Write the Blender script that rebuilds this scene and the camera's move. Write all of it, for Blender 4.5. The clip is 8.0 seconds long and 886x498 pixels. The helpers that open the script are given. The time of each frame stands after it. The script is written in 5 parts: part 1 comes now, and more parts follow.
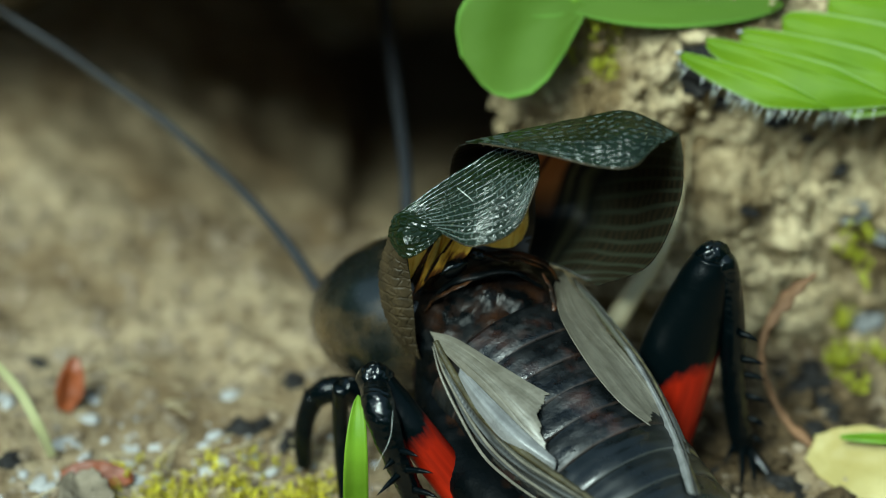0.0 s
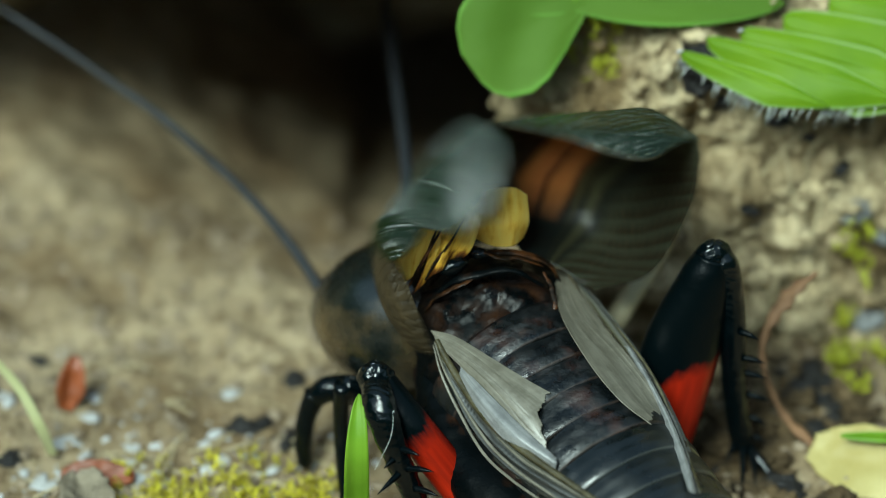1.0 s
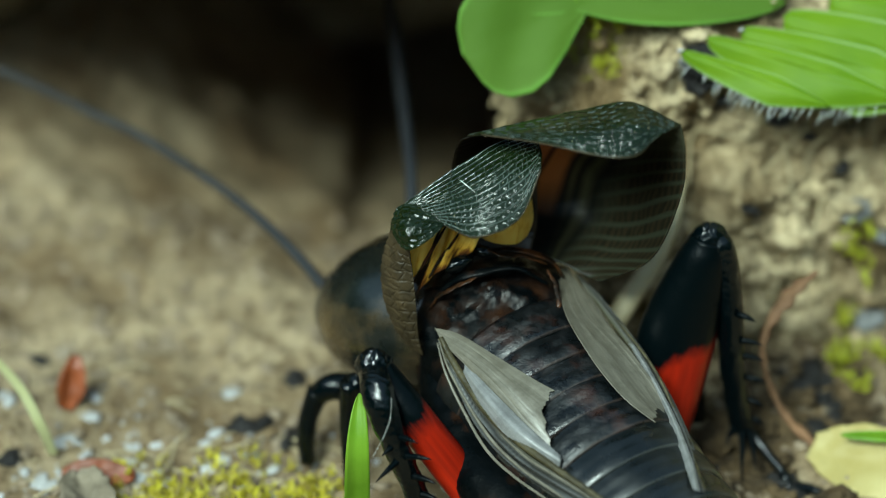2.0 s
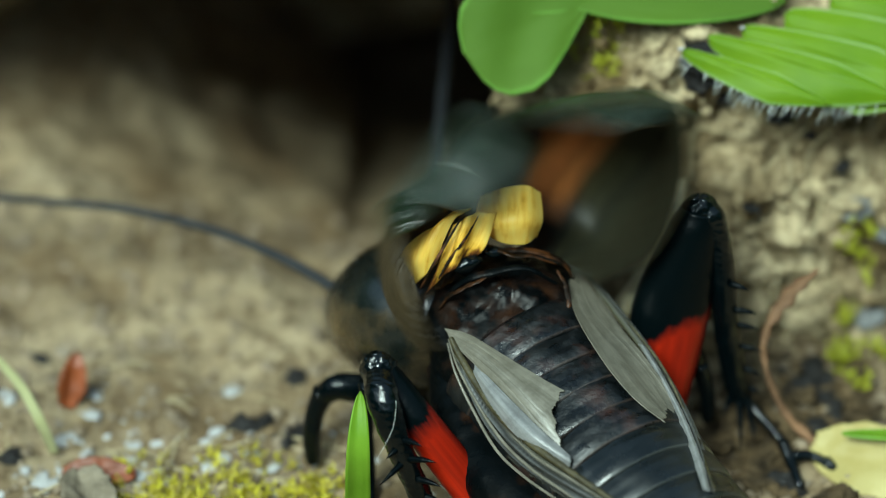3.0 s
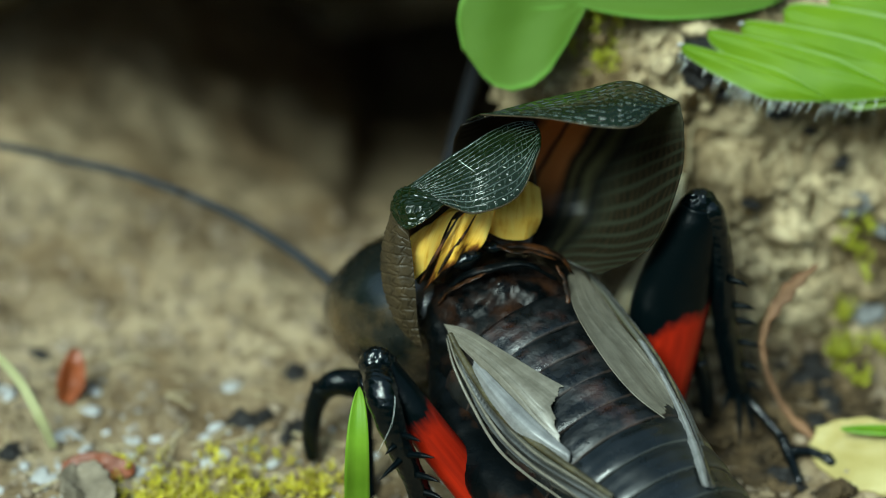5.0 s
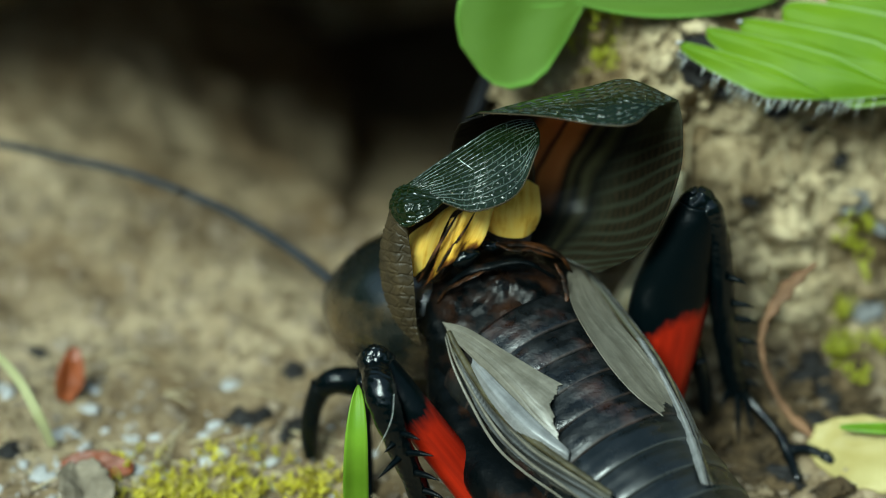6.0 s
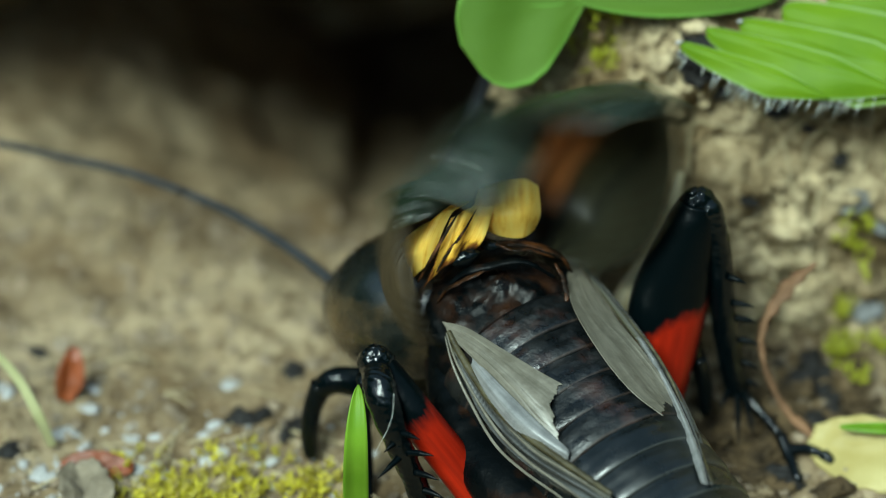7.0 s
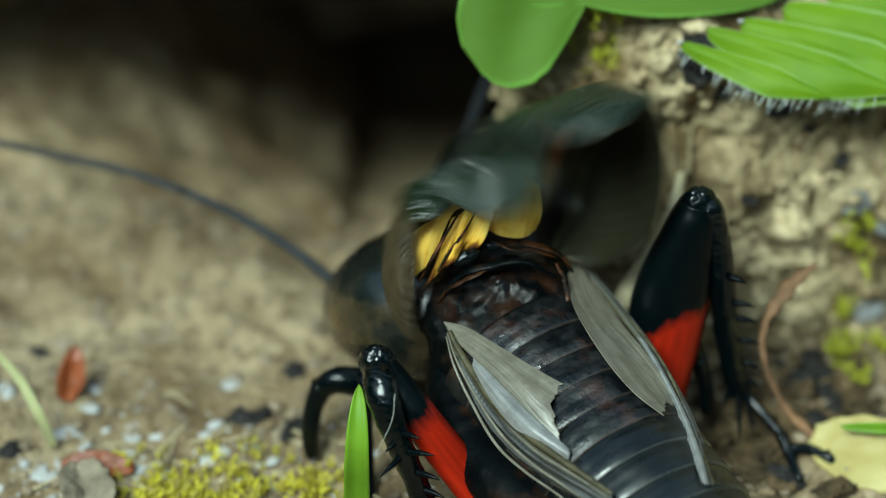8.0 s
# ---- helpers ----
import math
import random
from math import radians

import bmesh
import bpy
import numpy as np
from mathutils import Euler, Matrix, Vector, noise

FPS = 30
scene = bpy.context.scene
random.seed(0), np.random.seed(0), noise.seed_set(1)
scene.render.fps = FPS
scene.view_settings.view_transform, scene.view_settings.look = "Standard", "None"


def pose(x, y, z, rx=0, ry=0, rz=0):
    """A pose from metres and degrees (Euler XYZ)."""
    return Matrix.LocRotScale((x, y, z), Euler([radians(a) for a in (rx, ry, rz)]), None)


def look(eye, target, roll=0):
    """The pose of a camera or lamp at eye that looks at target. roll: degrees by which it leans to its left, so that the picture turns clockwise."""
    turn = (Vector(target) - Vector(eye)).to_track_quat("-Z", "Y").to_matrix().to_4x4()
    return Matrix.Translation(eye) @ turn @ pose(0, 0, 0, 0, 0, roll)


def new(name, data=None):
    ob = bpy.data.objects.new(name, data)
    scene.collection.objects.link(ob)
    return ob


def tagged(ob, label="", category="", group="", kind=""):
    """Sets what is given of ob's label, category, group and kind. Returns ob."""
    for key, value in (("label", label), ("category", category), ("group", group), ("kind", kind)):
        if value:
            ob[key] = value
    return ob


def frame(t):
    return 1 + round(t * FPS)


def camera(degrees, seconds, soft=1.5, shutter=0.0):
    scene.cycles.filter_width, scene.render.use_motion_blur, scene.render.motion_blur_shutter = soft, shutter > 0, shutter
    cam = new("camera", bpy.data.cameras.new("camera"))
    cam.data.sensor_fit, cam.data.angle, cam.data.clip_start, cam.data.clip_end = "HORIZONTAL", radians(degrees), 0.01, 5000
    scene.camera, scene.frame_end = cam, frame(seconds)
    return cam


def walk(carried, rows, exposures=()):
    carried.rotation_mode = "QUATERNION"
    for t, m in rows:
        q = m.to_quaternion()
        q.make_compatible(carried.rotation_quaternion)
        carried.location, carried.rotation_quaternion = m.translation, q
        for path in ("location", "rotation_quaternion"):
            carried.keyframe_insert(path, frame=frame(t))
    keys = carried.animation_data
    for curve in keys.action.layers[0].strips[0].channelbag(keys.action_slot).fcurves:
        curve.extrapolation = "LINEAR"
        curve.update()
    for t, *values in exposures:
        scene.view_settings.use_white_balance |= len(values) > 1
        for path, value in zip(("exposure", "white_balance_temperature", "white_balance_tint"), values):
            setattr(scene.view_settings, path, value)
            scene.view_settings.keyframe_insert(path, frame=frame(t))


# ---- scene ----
# A field cricket singing in front of its burrow. Lengths below are in millimetres and become metres in part().
MM = 0.001
EYE = (0, -116.44 * MM, 103.52 * MM)
cam = camera(12.0, 8.0, soft=0.9, shutter=0.9)
cam.data.dof.use_dof = True
cam.data.dof.focus_distance = 0.1460
cam.data.dof.aperture_fstop = 29


def aim(t, right, down):
    """A row of the camera's path: small drifts of its aim, in hundredths of a degree."""
    return t, pose(*EYE, 50 + down / 100, 0, right / 100)


walk(cam, [aim(0, -2.3, 7.3), aim(0.5, -1.2, 6.2), aim(1, -0.8, 5.6), aim(1.5, -0.5, 5.0), aim(3, 1.6, 2.3), aim(3.5, 0, 0),
           aim(4, -0.8, -1.3), aim(4.5, 0.8, -2.3), aim(6, -2.2, -6.3), aim(6.5, -2.0, -6.5), aim(7, -2.3, -6.6),
           aim(7.5, -2.8, -6.6), aim(8, -0.6, -6.8)], exposures=[(0, 0.86, 5680, -17), (8, 0.86, 5680, -17)])

# ---- light: an overcast sky with a wide, weak sun ----
world = bpy.data.worlds.new("world")
scene.world = world
world.use_nodes = True
sky = world.node_tree.nodes.new("ShaderNodeTexSky")
sky.sky_type, sky.sun_disc = "NISHITA", False
sky.sun_elevation, sky.sun_rotation = radians(55), radians(-150)
back = world.node_tree.nodes["Background"]
back.inputs[1].default_value = 0.10
grey = world.node_tree.nodes.new("ShaderNodeHueSaturation")
grey.inputs["Saturation"].default_value = 0.6
world.node_tree.links.new(sky.outputs[0], grey.inputs["Color"])
world.node_tree.links.new(grey.outputs[0], back.inputs[0])
sun = new("sun", bpy.data.lights.new("sun", "SUN"))
sun.data.energy, sun.data.angle, sun.data.color = 2.8, radians(22), (1.0, 0.97, 0.92)
sun.matrix_world = look((-0.29, -0.50, 0.815), (0, 0, 0))


# ---- materials ----
def nodes_of(name):
    m = bpy.data.materials.new(name)
    m.use_nodes = True
    return m, m.node_tree.nodes, m.node_tree.links, m.node_tree.nodes["Principled BSDF"]


def coords(n, kind="Object"):
    return n.new("ShaderNodeTexCoord").outputs[kind]


def noise_tex(n, l, vec, scale, detail=4.0, rough=0.55):
    t = n.new("ShaderNodeTexNoise")
    t.inputs["Scale"].default_value, t.inputs["Detail"].default_value, t.inputs["Roughness"].default_value = scale, detail, rough
    l.new(vec, t.inputs["Vector"])
    return t.outputs["Fac"]


def ramp(n, l, fac, stops):
    r = n.new("ShaderNodeValToRGB")
    while len(r.color_ramp.elements) < len(stops):
        r.color_ramp.elements.new(0.5)
    for e, (p, c) in zip(r.color_ramp.elements, stops):
        e.position = p
        e.color = (*c, 1) if len(c) == 3 else c
    l.new(fac, r.inputs[0])
    return r.outputs[0]


def mix(n, l, fac, a, b, blend="MIX"):
    m = n.new("ShaderNodeMix")
    m.data_type, m.blend_type = "RGBA", blend
    for sock, val in ((m.inputs[0], fac), (m.inputs[6], a), (m.inputs[7], b)):
        if hasattr(val, "links"):
            l.new(val, sock)
        else:
            sock.default_value = val if not isinstance(val, tuple) else (*val, 1)
    return m.outputs[2]


def maths(n, l, op, a, b=0.5):
    m = n.new("ShaderNodeMath")
    m.operation = op
    for sock, val in zip(m.inputs, (a, b)):
        if hasattr(val, "links"):
            l.new(val, sock)
        else:
            sock.default_value = val
    return m.outputs[0]


def bump(n, l, height, strength, dist, p):
    b = n.new("ShaderNodeBump")
    b.inputs["Strength"].default_value, b.inputs["Distance"].default_value = strength, dist * MM
    l.new(height, b.inputs["Height"])
    l.new(b.outputs[0], p.inputs["Normal"])


def surface(name, dark, light, scale, rough, relief=0.3, depth=0.05, spec=0.5, fine=None, tint=None, stops=(0.3, 0.7), speck=None):
    """Two scales of noise in colour, roughness and relief. scale: blotches per millimetre."""
    m, n, l, p = nodes_of(name)
    v = coords(n)
    big = noise_tex(n, l, v, scale * 1000, 5)
    small = noise_tex(n, l, v, (fine or scale * 6) * 1000, 5, 0.65)
    col = ramp(n, l, big, [(stops[0], dark), (stops[1], light)])
    col = mix(n, l, maths(n, l, "MULTIPLY", small, 0.5), col, tint or dark)
    if speck:
        grain = noise_tex(n, l, v, scale * 9000, 3, 0.7)
        col = mix(n, l, ramp(n, l, grain, [(0.50, (0, 0, 0)), (0.62, (0.8, 0.8, 0.8))]), col, speck)
        col = mix(n, l, ramp(n, l, grain, [(0.30, (0.6, 0.6, 0.6)), (0.40, (0, 0, 0))]), col, light)
    l.new(col, p.inputs["Base Color"])
    l.new(ramp(n, l, small, [(0.3, (rough * 0.8,) * 3), (0.75, (min(rough * 1.3, 1),) * 3)]), p.inputs["Roughness"])
    p.inputs["Specular IOR Level"].default_value = spec
    bump(n, l, maths(n, l, "ADD", small, big), relief, depth, p)
    return m


def cuticle(name, dark, brown, share, rough, spec, patch=0.35, relief=0.35, rim=None, bloom=None, pitted=0.35):
    """Insect shell: near black with brown clouds, an uneven oily gloss and fine pits. share: how far the brown spreads."""
    m, n, l, p = nodes_of(name)
    v = coords(n)
    cloud = noise_tex(n, l, v, patch * 1000, 5, 0.6)
    gloss = noise_tex(n, l, v, patch * 2300, 4, 0.6)
    pits = noise_tex(n, l, v, 5200, 4, 0.7)
    lumps = noise_tex(n, l, v, 1300, 4, 0.55)
    col = ramp(n, l, cloud, [(0.62 - share, dark), (0.92 - share, brown)])
    if bloom:
        film = maths(n, l, "MULTIPLY", noise_tex(n, l, v, 900, 5, 0.7), maths(n, l, "MULTIPLY", gloss, 2.0))
        col = mix(n, l, ramp(n, l, film, [(0.42, (0, 0, 0)), (0.72, (1, 1, 1))]), col, bloom)
    if rim:
        uv = n.new("ShaderNodeSeparateXYZ")
        l.new(coords(n, "UV"), uv.inputs[0])
        line = ramp(n, l, uv.outputs[0], [(0.90, (0, 0, 0)), (0.93, (0.8, 0.8, 0.8)), (0.97, (0, 0, 0))])
        col = mix(n, l, maths(n, l, "MULTIPLY", line, gloss), col, rim)
    l.new(col, p.inputs["Base Color"])
    l.new(ramp(n, l, gloss, [(0.36, (rough * 0.6,) * 3), (0.66, (min(1, rough * 1.7),) * 3)]), p.inputs["Roughness"])
    l.new(ramp(n, l, cloud, [(0.38, (spec * 0.45,) * 3), (0.62, (spec,) * 3)]), p.inputs["Specular IOR Level"])
    bump(n, l, maths(n, l, "ADD", lumps, maths(n, l, "MULTIPLY", pits, pitted)), relief, 0.07, p)
    return m


def streaky(name, dark, light, along, across, rough, spec, share):
    """A thin papery membrane with streaks along it, which lets some light through."""
    m, n, l, p = nodes_of(name)
    stretch = n.new("ShaderNodeMapping")
    stretch.inputs["Scale"].default_value = (across, along, 1.0)
    l.new(coords(n, "UV"), stretch.inputs["Vector"])
    streak = noise_tex(n, l, stretch.outputs[0], 1.0, 5, 0.65)
    grain = noise_tex(n, l, coords(n), 5000, 4, 0.7)
    col = ramp(n, l, streak, [(0.32, dark), (0.68, light)])
    col = mix(n, l, maths(n, l, "MULTIPLY", grain, 0.35), col, light)
    blot = noise_tex(n, l, coords(n), 1600, 5, 0.7)
    col = mix(n, l, ramp(n, l, blot, [(0.36, (0.55, 0.55, 0.55)), (0.56, (0, 0, 0))]), col, dark)
    l.new(col, p.inputs["Base Color"])
    l.new(ramp(n, l, streak, [(0.3, (rough * 1.3,) * 3), (0.7, (rough * 0.8,) * 3)]), p.inputs["Roughness"])
    p.inputs["Specular IOR Level"].default_value = spec
    bump(n, l, maths(n, l, "ADD", streak, grain), 0.18, 0.04, p)
    thin = n.new("ShaderNodeBsdfTranslucent")
    l.new(col, thin.inputs[0])
    both = n.new("ShaderNodeMixShader")
    both.inputs[0].default_value = share
    l.new(p.outputs[0], both.inputs[1])
    l.new(thin.outputs[0], both.inputs[2])
    l.new(both.outputs[0], n["Material Output"].inputs[0])
    return m


def root_material(name, low, high, gain=0.30):
    """Yellow wing root with brown streaks that close up towards the joint. low, high: where the streaks thin out."""
    m, n, l, p = nodes_of(name)
    uv = n.new("ShaderNodeSeparateXYZ")
    l.new(coords(n, "UV"), uv.inputs[0])
    stretch = n.new("ShaderNodeMapping")
    stretch.inputs["Scale"].default_value = (1.1, 6.0, 1.0)
    l.new(coords(n, "UV"), stretch.inputs["Vector"])
    streak = noise_tex(n, l, stretch.outputs[0], 1.0, 4, 0.55)
    cloud = noise_tex(n, l, coords(n), 1500, 4)
    bare = ramp(n, l, uv.outputs[0], [(low, (0, 0, 0)), (high, (1, 1, 1))])
    sum_ = maths(n, l, "ADD", maths(n, l, "MULTIPLY", bare, gain), maths(n, l, "ADD", maths(n, l, "MULTIPLY", streak, 0.75), maths(n, l, "MULTIPLY", cloud, 0.25)))
    col = ramp(n, l, sum_, [(0.47, (0.010, 0.005, 0.003)), (0.55, (0.20, 0.07, 0.012)), (0.62, (0.80, 0.48, 0.05)), (0.72, (0.97, 0.70, 0.13)), (0.9, (0.99, 0.80, 0.22))])
    l.new(col, p.inputs["Base Color"])
    p.inputs["Roughness"].default_value = 0.4
    p.inputs["Specular IOR Level"].default_value = 0.3
    bump(n, l, streak, 0.4, 0.08, p)
    thin = n.new("ShaderNodeBsdfTranslucent")
    l.new(col, thin.inputs[0])
    both = n.new("ShaderNodeMixShader")
    both.inputs[0].default_value = 0.35
    l.new(p.outputs[0], both.inputs[1])
    l.new(thin.outputs[0], both.inputs[2])
    l.new(both.outputs[0], n["Material Output"].inputs[0])
    return m


def leafy(name, dark, light, through_col, scale, rough=0.45, share=0.35, edge=None, pieces=None):
    """A leaf: gloss over a diffuse body that lets some light through."""
    m, n, l, p = nodes_of(name)
    v = coords(n)
    big, small = noise_tex(n, l, v, scale * 1000, 4), noise_tex(n, l, v, scale * 9000, 4, 0.7)
    uv = n.new("ShaderNodeSeparateXYZ")
    l.new(coords(n, "UV"), uv.inputs[0])
    col = ramp(n, l, big, [(0.3, dark), (0.72, light)])
    col = mix(n, l, maths(n, l, "MULTIPLY", small, 0.45), col, dark)
    if pieces:
        one = n.new("ShaderNodeNewGeometry").outputs["Random Per Island"]
        col = mix(n, l, ramp(n, l, one, [(0.4, (0, 0, 0)), (1.0, (1, 1, 1))]), col, pieces)
    if edge:
        away = maths(n, l, "ABSOLUTE", maths(n, l, "SUBTRACT", uv.outputs[1], 0.5))
        rim = ramp(n, l, maths(n, l, "MULTIPLY", away, 2.0), [(0.86, (0, 0, 0)), (0.99, (1, 1, 1))])
        col = mix(n, l, rim, col, edge)
    l.new(col, p.inputs["Base Color"])
    p.inputs["Roughness"].default_value = rough
    p.inputs["Specular IOR Level"].default_value = 0.25
    t = n.new("ShaderNodeBsdfTranslucent")
    t.inputs[0].default_value = (*through_col, 1)
    mx = n.new("ShaderNodeMixShader")
    mx.inputs[0].default_value = share
    l.new(p.outputs[0], mx.inputs[1])
    l.new(t.outputs[0], mx.inputs[2])
    l.new(mx.outputs[0], n["Material Output"].inputs[0])
    bump(n, l, small, 0.25, 0.04, p)
    return m


M_SOIL = surface("soil", (0.13, 0.092, 0.050), (0.37, 0.30, 0.19), 0.16, 0.95, 0.9, 0.35, 0.2, 1.2, (0.20, 0.135, 0.06), (0.38, 0.62), (0.09, 0.06, 0.03))
M_BANK = surface("bank_soil", (0.13, 0.09, 0.04), (0.66, 0.55, 0.34), 0.26, 0.95, 1.0, 0.4, 0.2, 1.5, (0.28, 0.20, 0.10), (0.38, 0.60), (0.12, 0.085, 0.04))
# for the unseen ring that blocks the low sky
M_SKY_BLOCK = surface("verge", (0.012, 0.028, 0.008), (0.05, 0.085, 0.022), 0.03, 0.9, 0.5, 2.0, 0.2, 0.3)
M_CRUMB = surface("crumb", (0.10, 0.075, 0.05), (0.40, 0.32, 0.22), 0.6, 0.95, 0.6, 0.08, 0.2)
M_PALE = surface("pale_grit", (0.25, 0.24, 0.22), (0.60, 0.60, 0.60), 0.9, 0.7, 0.6, 0.06)
M_PALE_STONE = surface("grey_stone", (0.10, 0.10, 0.10), (0.30, 0.30, 0.30), 0.8, 0.8, 0.6, 0.08)
M_DARK = surface("dark_grit", (0.006, 0.006, 0.006), (0.03, 0.026, 0.023), 0.8, 0.6, 0.8, 0.1, 0.3)
M_BLACK = cuticle("black_cuticle", (0.0009, 0.0024, 0.0030), (0.0016, 0.0034, 0.0040), 0.1, 0.11, 0.48, 0.5, 0.60, None, None, 0.40)
M_SPINE = cuticle("spine_cuticle", (0.0009, 0.0022, 0.0028), (0.0016, 0.0034, 0.0040), 0.1, 0.30, 0.10, 0.5, 0.4)
M_TERG = cuticle("tergite_cuticle", (0.0030, 0.0045, 0.0048), (0.009, 0.010, 0.010), 0.05, 0.33, 0.95, 0.25, 0.25, (0.08, 0.08, 0.07), None, 0.25)
M_TERG_FRONT = cuticle("front_tergite_cuticle", (0.0025, 0.0034, 0.0038), (0.040, 0.015, 0.009), 0.10, 0.36, 0.80, 0.7, 0.6, (0.06, 0.04, 0.03), None, 0.4)
M_NOTUM = cuticle("notum_cuticle", (0.0014, 0.0022, 0.0025), (0.040, 0.016, 0.006), 0.12, 0.36, 0.15, 0.5, 0.6)
M_RIM = cuticle("brown_rim", (0.006, 0.003, 0.001), (0.12, 0.042, 0.010), 0.16, 0.5, 0.25, 1.3, 0.9)
M_PRON = surface("pronotum_cuticle", (0.003, 0.006, 0.006), (0.12, 0.078, 0.030), 0.32, 0.26, 0.10, 0.02, 0.75, 1.6, (0.010, 0.010, 0.007), (0.44, 0.66))
M_HIND = streaky("hind_wing_membrane", (0.085, 0.077, 0.055), (0.24, 0.222, 0.175), 1.0, 7.0, 0.36, 0.5, 0.12)
M_SILVER = streaky("silvery_membrane", (0.10, 0.10, 0.098), (0.32, 0.32, 0.31), 1.2, 7.0, 0.28, 0.6, 0.1)
M_SIDE = surface("wing_side", (0.020, 0.015, 0.007), (0.066, 0.047, 0.022), 1.6, 0.5, 0.6, 0.05, 0.3, 5.0)
M_TIP = surface("wing_tip_membrane", (0.0025, 0.006, 0.0015), (0.008, 0.016, 0.004), 0.5, 0.13, 0.30, 0.03, 0.42, 7.0, (0.003, 0.006, 0.001))
M_VEIN = surface("wing_vein_cuticle", (0.016, 0.024, 0.016), (0.12, 0.14, 0.125), 1.3, 0.16, 0.2, 0.02, 0.8, 6.0)
M_ANT = surface("antenna_cuticle", (0.010, 0.011, 0.013), (0.022, 0.024, 0.028), 0.5, 0.5, 0.3, 0.03, 0.3)
M_LEAF = leafy("clover_leaf", (0.10, 0.19, 0.016), (0.165, 0.28, 0.032), (0.24, 0.36, 0.02), 0.15, 0.65, 0.45, (0.24, 0.46, 0.07))
M_SERR = leafy("lobed_leaf", (0.14, 0.26, 0.006), (0.25, 0.39, 0.014), (0.28, 0.42, 0.010), 0.3, 0.5, 0.4, (0.44, 0.58, 0.24))
M_GRASS = leafy("grass_blade", (0.16, 0.30, 0.015), (0.28, 0.46, 0.04), (0.34, 0.52, 0.03), 0.5, 0.4, 0.35)
M_PALEGRASS = leafy("pale_grass", (0.38, 0.38, 0.17), (0.58, 0.57, 0.32), (0.40, 0.40, 0.16), 0.5, 0.5, 0.3)
M_MOSS = leafy("moss", (0.36, 0.34, 0.02), (0.82, 0.74, 0.08), (0.75, 0.66, 0.06), 0.9, 0.5, 0.35, None, (0.24, 0.18, 0.07))
M_BANK_MOSS = leafy("bank_moss", (0.30, 0.33, 0.02), (0.62, 0.62, 0.06), (0.6, 0.6, 0.05), 0.5, 0.5, 0.35, None, (0.20, 0.18, 0.04))
M_YELLOW = leafy("yellow_leaf", (0.42, 0.34, 0.10), (0.72, 0.64, 0.30), (0.55, 0.45, 0.12), 0.4, 0.5, 0.3)
M_RED = surface("red_bract", (0.10, 0.024, 0.006), (0.36, 0.085, 0.016), 0.5, 0.5, 0.3, 0.05)
M_HUMUS = surface("humus", (0.016, 0.012, 0.007), (0.17, 0.115, 0.055), 0.9, 0.9, 0.8, 0.1, 0.2, 3.0)
M_STRAW = surface("dry_stalk", (0.08, 0.042, 0.018), (0.32, 0.17, 0.08), 0.5, 0.8, 0.6, 0.06)
M_STEM = leafy("dry_grass_stem", (0.62, 0.54, 0.33), (0.78, 0.70, 0.46), (0.7, 0.6, 0.36), 0.5, 0.5, 0.3)
M_HAIR = surface("hair", (0.75, 0.78, 0.70), (0.92, 0.93, 0.88), 1.0, 0.5, 0.1, 0.01)
M_GOLD = root_material("yellow_wing_root", -2.0, -1.0, 0.23)
M_HUSK = surface("grey_husk", (0.08, 0.066, 0.045), (0.34, 0.29, 0.21), 0.9, 0.85, 0.8, 0.1, 0.2, 4.0, (0.10, 0.08, 0.05))
M_AMBER = root_material("amber_wing_root", 0.0, 1.1)
M_BARRED = surface("barred_vein", (0.018, 0.015, 0.006), (0.10, 0.085, 0.04), 1.8, 0.4, 0.5, 0.05, 0.4, 5.0)
M_ROOT = surface("rootlet", (0.32, 0.26, 0.14), (0.5, 0.42, 0.26), 0.5, 0.8, 0.4, 0.04)


def femur_material(name, lean, reach):
    """Black thigh, blood red along its inner base with dark streaks. lean: how the red's end slants; reach: how far it goes."""
    m, n, l, p = nodes_of(name)
    v = coords(n)
    uv = n.new("ShaderNodeSeparateXYZ")
    l.new(coords(n, "UV"), uv.inputs[0])
    wob = noise_tex(n, l, v, 900, 4)
    stretch = n.new("ShaderNodeMapping")
    stretch.inputs["Scale"].default_value = (0.8, 4.2, 1.0)
    l.new(coords(n, "UV"), stretch.inputs["Vector"])
    streak = noise_tex(n, l, stretch.outputs[0], 1.0, 5, 0.6)
    along = maths(n, l, "ADD", uv.outputs[0], maths(n, l, "MULTIPLY", maths(n, l, "SUBTRACT", wob, 0.5), 0.08))
    along = maths(n, l, "ADD", along, maths(n, l, "MULTIPLY", maths(n, l, "SUBTRACT", streak, 0.5), 0.34))
    slope = maths(n, l, "MULTIPLY", maths(n, l, "MAXIMUM", maths(n, l, "SUBTRACT", uv.outputs[1], 0.20), 0.0), lean)
    along = maths(n, l, "ADD", along, slope)
    mask = ramp(n, l, along, [(reach, (1, 1, 1)), (reach + 0.05, (0, 0, 0))])
    red = ramp(n, l, streak, [(0.36, (0.06, 0.003, 0.002)), (0.7, (0.42, 0.018, 0.004))])
    l.new(mix(n, l, mask, (0.0010, 0.0025, 0.0030), red), p.inputs["Base Color"])
    p.inputs["Roughness"].default_value = 0.28
    p.inputs["Specular IOR Level"].default_value = 0.12
    bump(n, l, noise_tex(n, l, v, 1800, 4), 0.6, 0.06, p)
    return m


